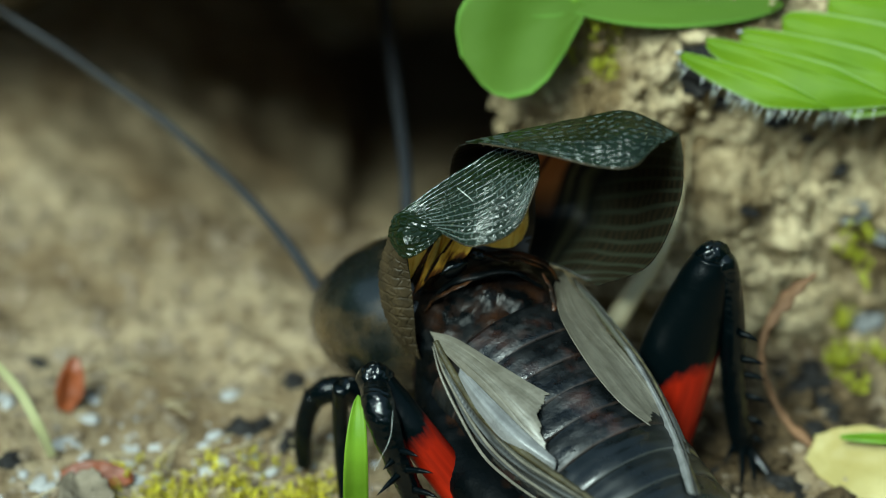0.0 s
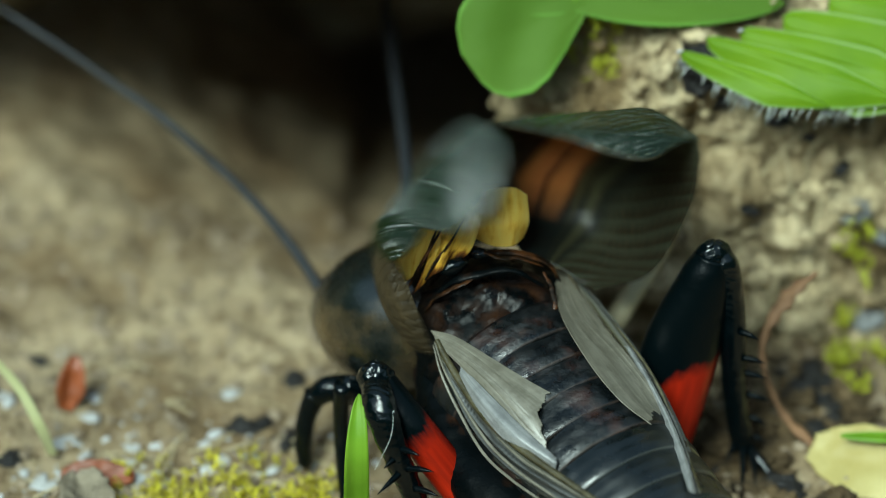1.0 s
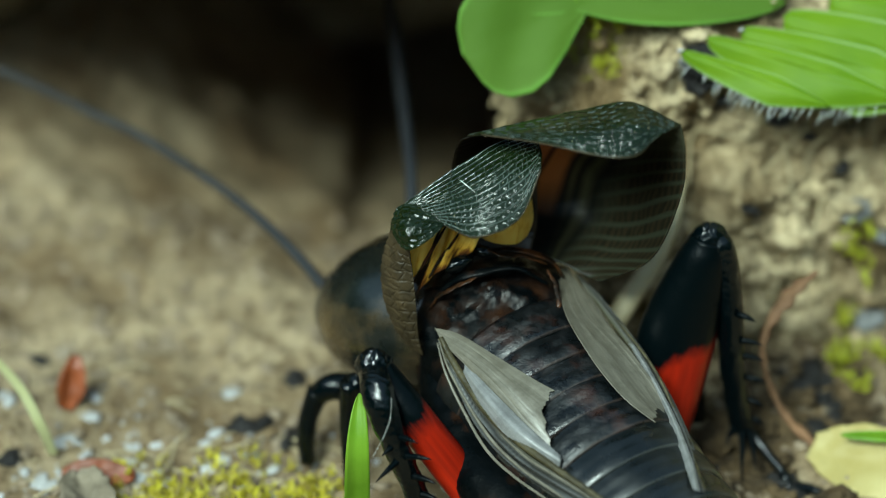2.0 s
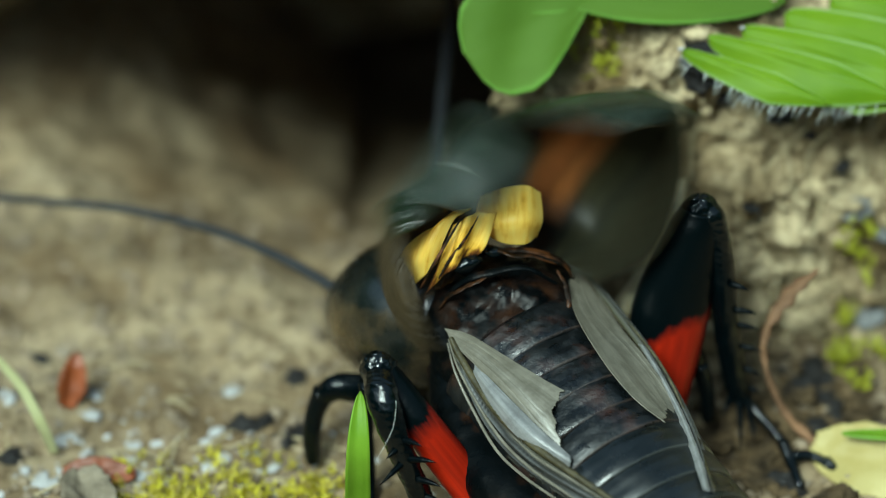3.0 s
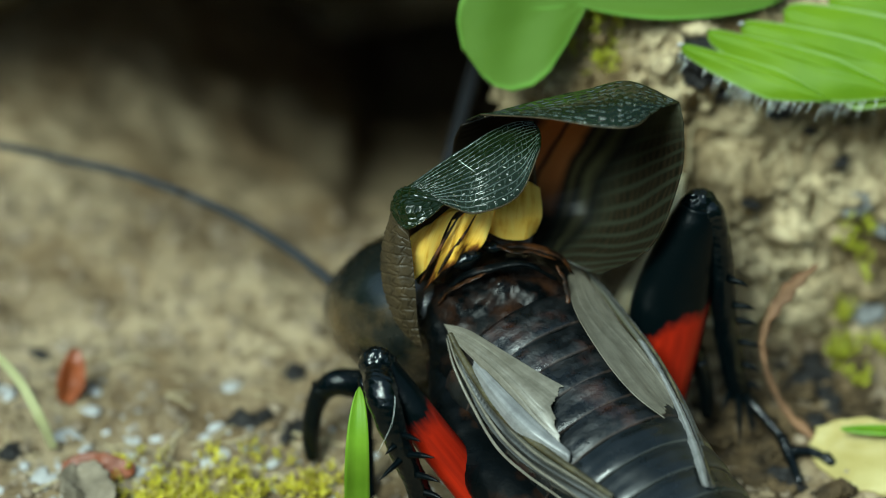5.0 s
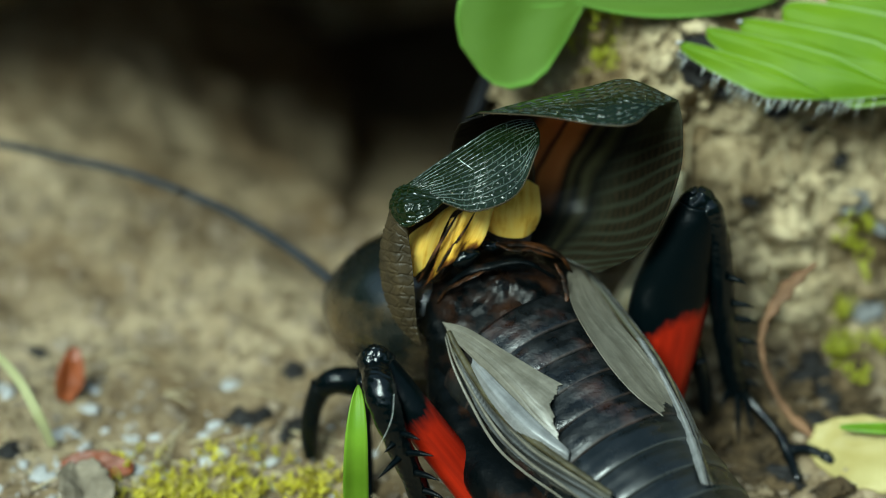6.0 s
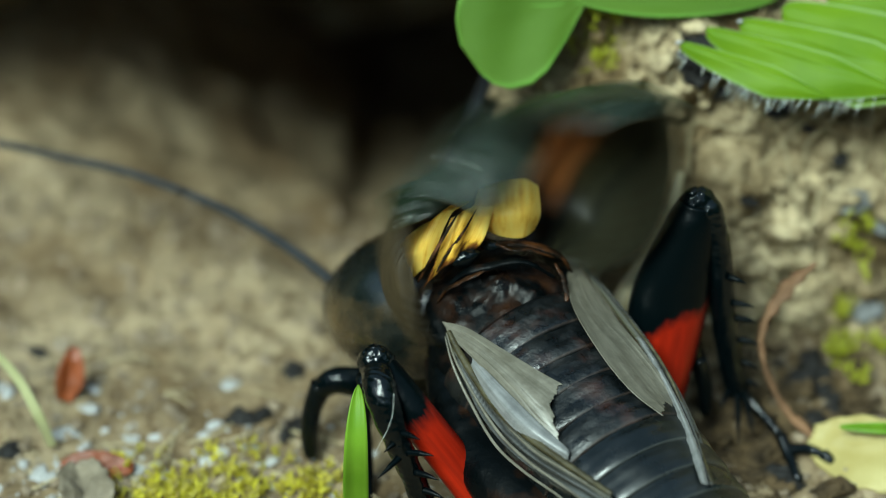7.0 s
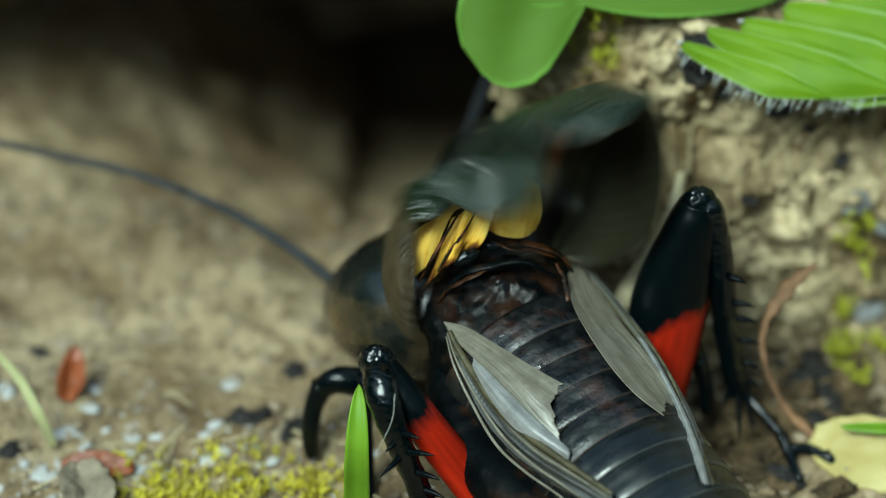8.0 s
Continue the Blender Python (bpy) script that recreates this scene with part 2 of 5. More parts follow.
def wing_base_material(name):
    """Underside of a forewing: a warm brown field with dark veins, then smoky olive with brown bars between pale ribs."""
    m, n, l, p = nodes_of(name)
    v = coords(n)
    uv = n.new("ShaderNodeSeparateXYZ")
    l.new(coords(n, "UV"), uv.inputs[0])
    wob = maths(n, l, "MULTIPLY", maths(n, l, "SUBTRACT", noise_tex(n, l, v, 300, 3), 0.5), 0.12)
    up, across = maths(n, l, "ADD", uv.outputs[0], wob), maths(n, l, "ADD", maths(n, l, "SUBTRACT", uv.outputs[1], maths(n, l, "MULTIPLY", maths(n, l, "SUBTRACT", uv.outputs[0], 0.62), 0.4)), wob)
    field = ramp(n, l, across, [(0.0, (0.012, 0.009, 0.005)), (0.20, (0.03, 0.014, 0.006)), (0.26, (0.48, 0.19, 0.05)), (0.33, (0.48, 0.17, 0.05)), (0.35, (0.03, 0.012, 0.005)), (0.37, (0.50, 0.19, 0.05)), (0.44, (0.46, 0.18, 0.05)), (0.48, (0.012, 0.009, 0.005)), (0.51, (0.09, 0.075, 0.03)),
                                (0.54, (0.008, 0.008, 0.005)), (0.58, (0.08, 0.075, 0.034)), (0.63, (0.008, 0.009, 0.008)), (0.74, (0.075, 0.078, 0.045)), (1.0, (0.040, 0.038, 0.024))])
    ribs = n.new("ShaderNodeTexWave")
    ribs.bands_direction = "X"
    ribs.inputs["Scale"].default_value, ribs.inputs["Distortion"].default_value, ribs.inputs["Detail Scale"].default_value = 4.6, 1.6, 0.8
    slant = n.new("ShaderNodeCombineXYZ")
    l.new(maths(n, l, "SUBTRACT", uv.outputs[0], maths(n, l, "MULTIPLY", uv.outputs[1], 0.4)), slant.inputs[0])
    l.new(uv.outputs[1], slant.inputs[1])
    l.new(slant.outputs[0], ribs.inputs["Vector"])
    bars = n.new("ShaderNodeTexWave")
    bars.bands_direction = "Y"
    bars.inputs["Scale"].default_value, bars.inputs["Distortion"].default_value = 9.0, 7.0
    l.new(coords(n, "UV"), bars.inputs["Vector"])
    rib_line = ramp(n, l, ribs.outputs["Fac"], [(0.55, (0, 0, 0)), (0.97, (1, 1, 1))])
    cell = mix(n, l, bars.outputs["Fac"], (0.014, 0.0145, 0.008), (0.036, 0.027, 0.014))
    side = mix(n, l, rib_line, cell, (0.044, 0.049, 0.030))
    outer = maths(n, l, "MULTIPLY", ramp(n, l, across, [(0.60, (0, 0, 0)), (0.75, (1, 1, 1))]), ramp(n, l, up, [(0.62, (1, 1, 1)), (0.82, (0, 0, 0))]))
    col = mix(n, l, outer, field, side)
    # fades to near black towards the inner corner of the root
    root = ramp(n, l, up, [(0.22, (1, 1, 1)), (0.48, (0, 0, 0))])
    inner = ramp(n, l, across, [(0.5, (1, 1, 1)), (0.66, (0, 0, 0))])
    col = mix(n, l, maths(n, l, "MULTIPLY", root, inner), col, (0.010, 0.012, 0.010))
    l.new(col, p.inputs["Base Color"])
    p.inputs["Roughness"].default_value = 0.4
    p.inputs["Specular IOR Level"].default_value = 0.3
    bump(n, l, ribs.outputs["Fac"], 0.25, 0.04, p)
    thin = n.new("ShaderNodeBsdfTranslucent")
    l.new(col, thin.inputs[0])
    both = n.new("ShaderNodeMixShader")
    both.inputs[0].default_value = 0.5
    l.new(p.outputs[0], both.inputs[1])
    l.new(thin.outputs[0], both.inputs[2])
    l.new(both.outputs[0], n["Material Output"].inputs[0])
    return m


def rib_material():
    """Folded hind wing: silvery, olive and black pleats that run along it, crossed by fine pale bars."""
    m, n, l, p = nodes_of("hind_wing_pleats")
    uv = n.new("ShaderNodeSeparateXYZ")
    l.new(coords(n, "UV"), uv.inputs[0])
    wob = noise_tex(n, l, coords(n), 900, 4)
    u = maths(n, l, "ADD", uv.outputs[0], maths(n, l, "MULTIPLY", maths(n, l, "SUBTRACT", wob, 0.5), 0.16))
    pleat = ramp(n, l, u, [(0.0, (0.11, 0.10, 0.065)), (0.14, (0.05, 0.045, 0.02)), (0.30, (0.10, 0.10, 0.085)), (0.44, (0.010, 0.009, 0.007)),
                           (0.55, (0.12, 0.122, 0.118)), (0.66, (0.012, 0.012, 0.011)), (0.80, (0.09, 0.094, 0.094)), (1.0, (0.03, 0.027, 0.02))])
    bars = n.new("ShaderNodeTexWave")
    bars.bands_direction = "Y"
    bars.inputs["Scale"].default_value, bars.inputs["Distortion"].default_value = 14.0, 1.0
    l.new(coords(n, "UV"), bars.inputs["Vector"])
    dark = maths(n, l, "MULTIPLY", bars.outputs["Fac"], 0.3)
    l.new(mix(n, l, dark, pleat, (0.05, 0.05, 0.04)), p.inputs["Base Color"])
    p.inputs["Roughness"].default_value = 0.3
    p.inputs["Specular IOR Level"].default_value = 0.35
    bump(n, l, bars.outputs["Fac"], 0.2, 0.02, p)
    return m


M_PLEAT = rib_material()
M_FEMUR, M_FEMUR_LOW = femur_material("femur_cuticle", 0.5, 0.34), femur_material("low_femur_cuticle", 0.0, 0.36)
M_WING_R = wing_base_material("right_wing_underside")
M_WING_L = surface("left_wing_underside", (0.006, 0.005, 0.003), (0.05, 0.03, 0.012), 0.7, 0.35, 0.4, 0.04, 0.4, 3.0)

# ---- mesh tools ----
ORIGIN = {}


def spline(points, count):
    """A smooth curve through the points, in count even steps of its parameter."""
    p = np.array(points, float)
    p = np.vstack([2 * p[0] - p[1], p, 2 * p[-1] - p[-2]])
    t = np.linspace(0, len(p) - 3 - 1e-9, count)
    i = t.astype(int)
    f = (t - i)[:, None]
    a, b, c, d = p[i], p[i + 1], p[i + 2], p[i + 3]
    return 0.5 * (2 * b + (c - a) * f + (2 * a - 5 * b + 4 * c - d) * f**2 + (3 * b - a - 3 * c + d) * f**3)


def loft(rows, nu, nv):
    """A smooth sheet through a few curves."""
    a = np.array([spline(r, nv) for r in rows])
    return np.stack([spline(a[:, j], nu) for j in range(nv)], axis=1)


def normals(g):
    n = np.cross(np.gradient(g, axis=0), np.gradient(g, axis=1))
    return n / np.maximum(np.linalg.norm(n, axis=2, keepdims=True), 1e-9)


def sheet(g, thick, relief=None, flip=False):
    """A sheet with thickness. relief(u, v) lifts its upper face."""
    nu, nv = g.shape[:2]
    n = normals(g) * (-1 if flip else 1)
    u, v = np.meshgrid(np.linspace(0, 1, nu), np.linspace(0, 1, nv), indexing="ij")
    top = g + n * (relief(u, v)[..., None] if relief else 0)
    low = top - n * thick
    verts = np.vstack([top.reshape(-1, 3), low.reshape(-1, 3)])
    uvs = np.stack([np.tile(u.ravel(), 2), np.tile(v.ravel(), 2)], 1)
    idx = np.arange(nu * nv).reshape(nu, nv)
    q = np.stack([idx[:-1, :-1], idx[1:, :-1], idx[1:, 1:], idx[:-1, 1:]], -1).reshape(-1, 4)
    faces = [q, q[:, ::-1] + nu * nv]
    ring = np.concatenate([idx[:, 0], idx[-1, 1:], idx[-2::-1, -1], idx[0, -2::-1]])
    a, b = ring[:-1], ring[1:]
    faces.append(np.stack([a, a + nu * nv, b + nu * nv, b], -1))
    f = np.vstack(faces)
    return verts, f[:, ::-1] if not flip else f, uvs


def tube(points, radii, count=24, sides=16, up=(0, 0, 1), shape=None):
    """A limb swept along a smooth curve. radii: (across, along up) at even steps. Rounded by its own end radii."""
    c = spline(points, count)
    r = spline([(a, b, 0) for a, b in radii], count)[:, :2].clip(0.004)
    t = np.gradient(c, axis=0)
    t /= np.linalg.norm(t, axis=1, keepdims=True)
    side = np.cross(t, np.array(up, float))
    side /= np.maximum(np.linalg.norm(side, axis=1, keepdims=True), 1e-6)
    top = np.cross(side, t)
    ang = np.linspace(0, 2 * math.pi, sides + 1)
    s, w = np.meshgrid(np.linspace(0, 1, count), ang, indexing="ij")
    k = shape(s, w) if shape else np.ones_like(s)
    g = c[:, None] + side[:, None] * (np.cos(w) * k * r[:, None, 0])[..., None] + top[:, None] * (np.sin(w) * k * r[:, None, 1])[..., None]
    g = g[:, :-1]
    verts = np.vstack([g.reshape(-1, 3), c[:1], c[-1:]])
    uv = np.vstack([np.stack([s[:, :-1].ravel(), (w[:, :-1] / (2 * math.pi)).ravel()], 1), [[0, 0.5], [1, 0.5]]])
    faces = []
    for i in range(count - 1):
        for j in range(sides):
            k2 = (j + 1) % sides
            faces.append((i * sides + j, i * sides + k2, (i + 1) * sides + k2, (i + 1) * sides + j))
    a, b = count * sides, count * sides + 1
    faces += [(a, (j + 1) % sides, j) for j in range(sides)]
    faces += [(b, (count - 1) * sides + j, (count - 1) * sides + (j + 1) % sides) for j in range(sides)]
    return verts, faces, uv


def dome(centre, axes, nu=24, nv=32, shape=None, lumps=0.0, size=1.0):
    """A rounded body: axes are its three half-axis vectors. shape(a, b) swells it."""
    a, b = np.meshgrid(np.linspace(0.02, math.pi - 0.02, nu), np.linspace(0, 2 * math.pi, nv + 1)[:-1], indexing="ij")
    k = shape(a, b) if shape else np.ones_like(a)
    ax = np.array(axes, float)
    g = np.array(centre) + (np.sin(a) * np.cos(b) * k)[..., None] * ax[0] + (np.sin(a) * np.sin(b) * k)[..., None] * ax[1] + (np.cos(a) * k)[..., None] * ax[2]
    verts = g.reshape(-1, 3)
    if lumps:
        c = np.array(centre)
        verts = np.array([c + (q - c) * (1 + lumps * fbm(*(q / size))) for q in verts])
    uv = np.stack([(a / math.pi).ravel(), (b / 2 / math.pi).ravel()], 1)
    faces = [(i * nv + j, (i + 1) * nv + j, (i + 1) * nv + (j + 1) % nv, i * nv + (j + 1) % nv) for i in range(nu - 1) for j in range(nv)]
    faces += [tuple(range(nv)), tuple(reversed(range((nu - 1) * nv, nu * nv)))]
    return verts, faces, uv


def join(pieces):
    verts, faces, uvs, k = [], [], [], 0
    for v, f, uv in pieces:
        verts.append(np.asarray(v))
        uvs.append(np.asarray(uv))
        faces += [tuple(int(i) + k for i in q) for q in f]
        k += len(v)
    return np.vstack(verts), faces, np.vstack(uvs)


def part(name, shape, material, parent=None, label="", origin=None):
    """Links a shape, in millimetres of the place, as one mesh. origin: the joint on which it turns."""
    verts, faces, uvs = shape
    o = np.array(origin if origin is not None else (ORIGIN[parent.name] if parent else np.mean(verts, axis=0) * (1, 1, 0) + (0, 0, np.min(verts[:, 2]))), float)
    me = bpy.data.meshes.new(name)
    me.from_pydata(((np.asarray(verts) - o) * MM).tolist(), [], [tuple(int(i) for i in f) for f in faces])
    layer = me.uv_layers.new(name="uv")
    loops = np.zeros(len(me.loops), np.int32)
    me.loops.foreach_get("vertex_index", loops)
    layer.data.foreach_set("uv", np.asarray(uvs, np.float32)[loops].ravel())
    me.polygons.foreach_set("use_smooth", [True] * len(me.polygons))
    me.materials.append(material)
    me.update()
    ob = new(name, me)
    ORIGIN[ob.name] = o
    base = np.zeros(3)
    if parent:
        ob.parent = parent
        base = ORIGIN[parent.name]
    ob.location = Vector((o - base) * MM)
    return tagged(ob, label)


def thing(name, at, label, category, group=""):
    ob = new(name)
    ORIGIN[ob.name] = np.array(at, float)
    ob.location = Vector(at) * MM
    return tagged(ob, label, category, group)


def fbm(x, y, z=0.0, octaves=4):
    return noise.fractal(Vector((x, y, z)), 0.9, 2.1, octaves)


# ---- ground and bank ----
MOUTH_X, MOUTH_W, LEFT_W, MOUTH_H = -3.9, 7.0, 16.0, 12.8


def mouth_y(a):
    """How far back the lip of the burrow stands: forward on the right, back on the left."""
    return 3.8 + 3.6 * min(1.0, a / 1.5) + 12.0 * max(0, a / math.pi - 0.55) - 5.0 * shade_brow(a)


def shade_brow(a):
    """How far the unseen overhang, added to shade the burrow, juts round its arch."""
    k = min(1.0, max(0.0, (a - 0.95) / 0.6)) * min(1.0, max(0.0, (2.45 - a) / 0.85))
    return k * k * (3 - 2 * k)


def ground_height(x, y):
    far = math.hypot(x, y)
    h = 0.55 * fbm(x / 6, y / 6, 3.1) + 0.5 * noise.turbulence(Vector((x / 1.9, y / 1.9, 7.7)), 4, False) - 0.3
    h *= 1 if far < 60 else 60 / far
    off = x - MOUTH_X
    inside = min(1, max(0, (MOUTH_W + 1 + 0.35 * max(0, y - 6) - off) / 4 if off > 0 else (15.0 + off + 2.0 * fbm(x / 7, y / 7, 1.3)) / 20))
    inside = inside * inside * (3 - 2 * inside)
    if y > 6:
        h -= inside * (0.54 * (min(y, 42) - 6)) * min(1, (y - 6) / 4)
    return h


def make_ground():
    near = np.arange(-24, 24.1, 0.28)
    far = 24 * np.geomspace(1.04, 350, 36)
    xs = np.concatenate([-far[::-1], near, far])
    ys = np.concatenate([-far[::-1], np.arange(-24, 46.1, 0.28), 46 + far - 24])
    g = np.array([[(x, y, ground_height(x, y)) for y in ys] for x in xs])
    nu, nv = g.shape[:2]
    idx = np.arange(nu * nv).reshape(nu, nv)
    q = np.stack([idx[:-1, :-1], idx[1:, :-1], idx[1:, 1:], idx[:-1, 1:]], -1).reshape(-1, 4)
    ob = part("ground", (g.reshape(-1, 3), q, np.zeros((nu * nv, 2))), M_SOIL, origin=(0, 0, 0))
    tagged(ob, "pale tan crumbly soil in front of a burrow", "ground", kind="structure")


def make_bank():
    """One sheet: the burrow's arched wall from deep inside to its lip, then the bank's face round it."""
    deep = [(0.66, 26), (0.78, 20), (0.87, 14), (0.94, 9), (0.98, 5), (1.0, 2), (1.03, 0.5)]
    rings = []
    angles = np.concatenate([np.linspace(-0.35, 1.2, 170), np.linspace(1.21, math.pi + 0.35, 70)])
    depth_in = spline([(r, d, 0) for r, d in deep], 50)
    outs = 1.03 + np.concatenate([np.linspace(0.02, 3.0, 130), np.geomspace(3.1, 6.5, 16)])
    for r, d, _ in depth_in:
        rings.append([(r, d) for _ in angles])
    for r in outs:
        rings.append([(r, None) for _ in angles])
    g = np.zeros((len(rings), len(angles), 3))
    for i, ring in enumerate(rings):
        for j, a in enumerate(angles):
            r, d = ring[j]
            aa = min(max(a, 0), math.pi)
            flare = 1.6 if d is None else 1 + 0.6 * max(0, 1 - d / 14) ** 1.5
            x, z = MOUTH_X + (MOUTH_W if a < math.pi / 2 else LEFT_W * flare) * r * math.cos(a), MOUTH_H * r * math.sin(a) * (1 + 0.30 * shade_brow(min(max(a, 0), math.pi)) + 0.05 * min(1, max(0, (a - 1.6) / 0.6)) + 0.32 * max(0, math.sin(2 * a)) * min(1, max(0, (a - 0.55) / 0.3)) * (a < math.pi / 2))
            if d is None:
                y = mouth_y(aa) + (0.5 if x > MOUTH_X else 1.3) * max(z, 0) * (1 - 1 / r) + max(0, z - 30) * 0.9 - 2.6 * min(1, max(0, (x - 3.5) / 5))
                if z > 30:
                    z = 30 + 0.2 * (z - 30)
                y += 0.15 * max(0, x - 8)
            else:
                y = mouth_y(aa) + d
                if a < math.pi / 2:
                    x += (0.45 * min(d, 12) + MOUTH_W * (1.03 - r)) * math.cos(a)
                z -= 0.54 * max(0, d - 2)
            lump = 1.1 * fbm(x / 5, y / 5 + z / 5, z / 5) + 0.75 * fbm(x / 1.3, y / 1.3, z / 1.3 + 9, 5) + 0.35 * fbm(x / 0.6, y / 0.6, z / 0.6 + 19, 2)
            k = min(1.0, 30 / max(1, r * 5))
            g[i, j] = (x + 0.4 * lump * k, y - lump * k, z + 0.35 * lump * k)
    g[-1, :, 2] = -6
    nu, nv = g.shape[:2]
    idx = np.arange(nu * nv).reshape(nu, nv)
    q = np.stack([idx[:-1, :-1], idx[1:, :-1], idx[1:, 1:], idx[:-1, 1:]], -1).reshape(-1, 4)
    cap = nu * nv
    verts = np.vstack([g.reshape(-1, 3), g[0].mean(axis=0)[None] + (0, 2, 0)])
    faces = [tuple(f) for f in q] + [(cap, int(idx[0, j + 1]), int(idx[0, j])) for j in range(nv - 1)]
    ob = part("bank", (verts, faces, np.zeros((len(verts), 2))), M_BANK, origin=(0, 0, 0))
    tagged(ob, "crumbly earth bank round the dark burrow mouth", "bank", kind="structure")
    return g


def make_sky_block():
    """An unseen dark green ring, added far all round to keep low sky out of reflections."""
    g = np.zeros((10, 97, 3))
    for i, h in enumerate(np.linspace(0, 1, 10)):
        for j, a in enumerate(np.linspace(0, 2 * math.pi, 97)):
            rad = 225 + 20 * fbm(math.cos(a) * 3, math.sin(a) * 3, h) + 60 * h * h
            g[i, j] = (rad * math.cos(a), rad * math.sin(a), -10 + (175 + 30 * fbm(math.cos(a) * 6, math.sin(a) * 6, 5)) * h)
    g[:, -1] = g[:, 0]
    tagged(part("backdrop", sheet(g, 5.0, None, True), M_SKY_BLOCK, origin=(0, 0, 0)), "unseen dark green ring that stands in for grass and blocks low sky", "verge", kind="structure")


make_ground()
BANK = make_bank().reshape(-1, 3)


def bank_at(x, z):
    """The point of the bank's face at that width and height."""
    near = BANK[np.argmin((BANK[:, 0] - x) ** 2 + (BANK[:, 2] - z) ** 2 + 0.02 * BANK[:, 1] ** 2)]
    return tuple(float(c) for c in near)


make_sky_block()

# ---- the cricket ----
cricket = thing("cricket", (2.2, -5.0, 0.0), "glossy black field cricket singing with raised wings at its burrow", "cricket")
A0, A1 = np.array((2.2, -3.2, 4.6)), np.array((8.8, -13.5, 2.4))
AXIS = (A1 - A0) / np.linalg.norm(A1 - A0)
SIDE = np.cross(AXIS, (0, 0, 1.0))
SIDE /= np.linalg.norm(SIDE)
TOP = np.cross(SIDE, AXIS)


def make_abdomen():
    """Overlapping back plates and a dull belly under them."""
    length = np.linalg.norm(A1 - A0)

    def ring_radius(t):
        k = min(1.0, math.sqrt(max(0.02, 1.38 - t)) / 0.62)
        return (3.25 - 0.35 * t) * k, (2.75 - 0.35 * t) * k

    edges = np.linspace(0.10, 1.34, 14)
    for i in range(13):
        t0, t1 = edges[i], edges[i + 1] + 0.025
        g = np.zeros((14, 40, 3))
        for a, s in enumerate(np.linspace(0, 1, 14)):
            t = t0 + (t1 - t0) * s
            rw, rh = ring_radius(t)
            lift = 0.02 + 0.13 * s + 0.05 * math.sin(math.pi * s) - 0.12 * max(0, s - 0.94) / 0.06 + 0.012 * math.sin(s * 19)
            for b, w in enumerate(np.linspace(-0.25, math.pi + 0.25, 40)):
                wob = (0.05 if i < 5 else 0.02) * fbm(w * 2.2, t * 9, i * 5.0)
                p = A0 + AXIS * (t * length) + SIDE * math.cos(w) * (rw + lift + wob) + TOP * math.sin(w) * (rh + lift + wob)
                g[a, b] = p
        part("tergite", sheet(g, 0.06, flip=True), M_TERG if i > 4 else M_TERG_FRONT, cricket)
    pts = [A0 + AXIS * length * t for t in (0, 0.35, 0.7, 1.0, 1.3, 1.4)]
    part("abdomen", tube(pts, [(3.1, 2.6), (3.1, 2.6), (2.95, 2.45), (2.8, 2.3), (1.5, 1.3), (0.3, 0.3)], 30, 28), M_NOTUM, cricket, "dull dark soft belly")
    part("pleural_fold", tube([(0.12, -3.91, 4.27), (0.44, -6.03, 3.61), (1.22, -8.42, 3.25), (2.95, -10.99, 2.98), (4.45, -12.53, 2.71)], [(0.6, 0.6), (0.9, 0.9), (1.0, 1.0), (1.0, 1.0), (0.9, 0.9)], 120, 20, (0, 0, 1),
                               lambda q, w: 1 + 0.012 * np.sin(q * 75 + 1.5 * np.sin(w)) + 0.03 * np.sin(q * 13 + 2 * w)), M_NOTUM, cricket, "dark pleated side of the abdomen")
    for k in (-1, 1):
        a = A1 + AXIS * 4.0 + SIDE * 1.2 * k
        part("cercus", tube([a, a + AXIS * 3 + SIDE * 1.5 * k + (0, 0, 0.6), a + AXIS * 6 + SIDE * 3.5 * k + (0, 0, 1.5)], [(0.35, 0.35), (0.25, 0.25), (0.04, 0.04)], 16, 8), M_BLACK, cricket)


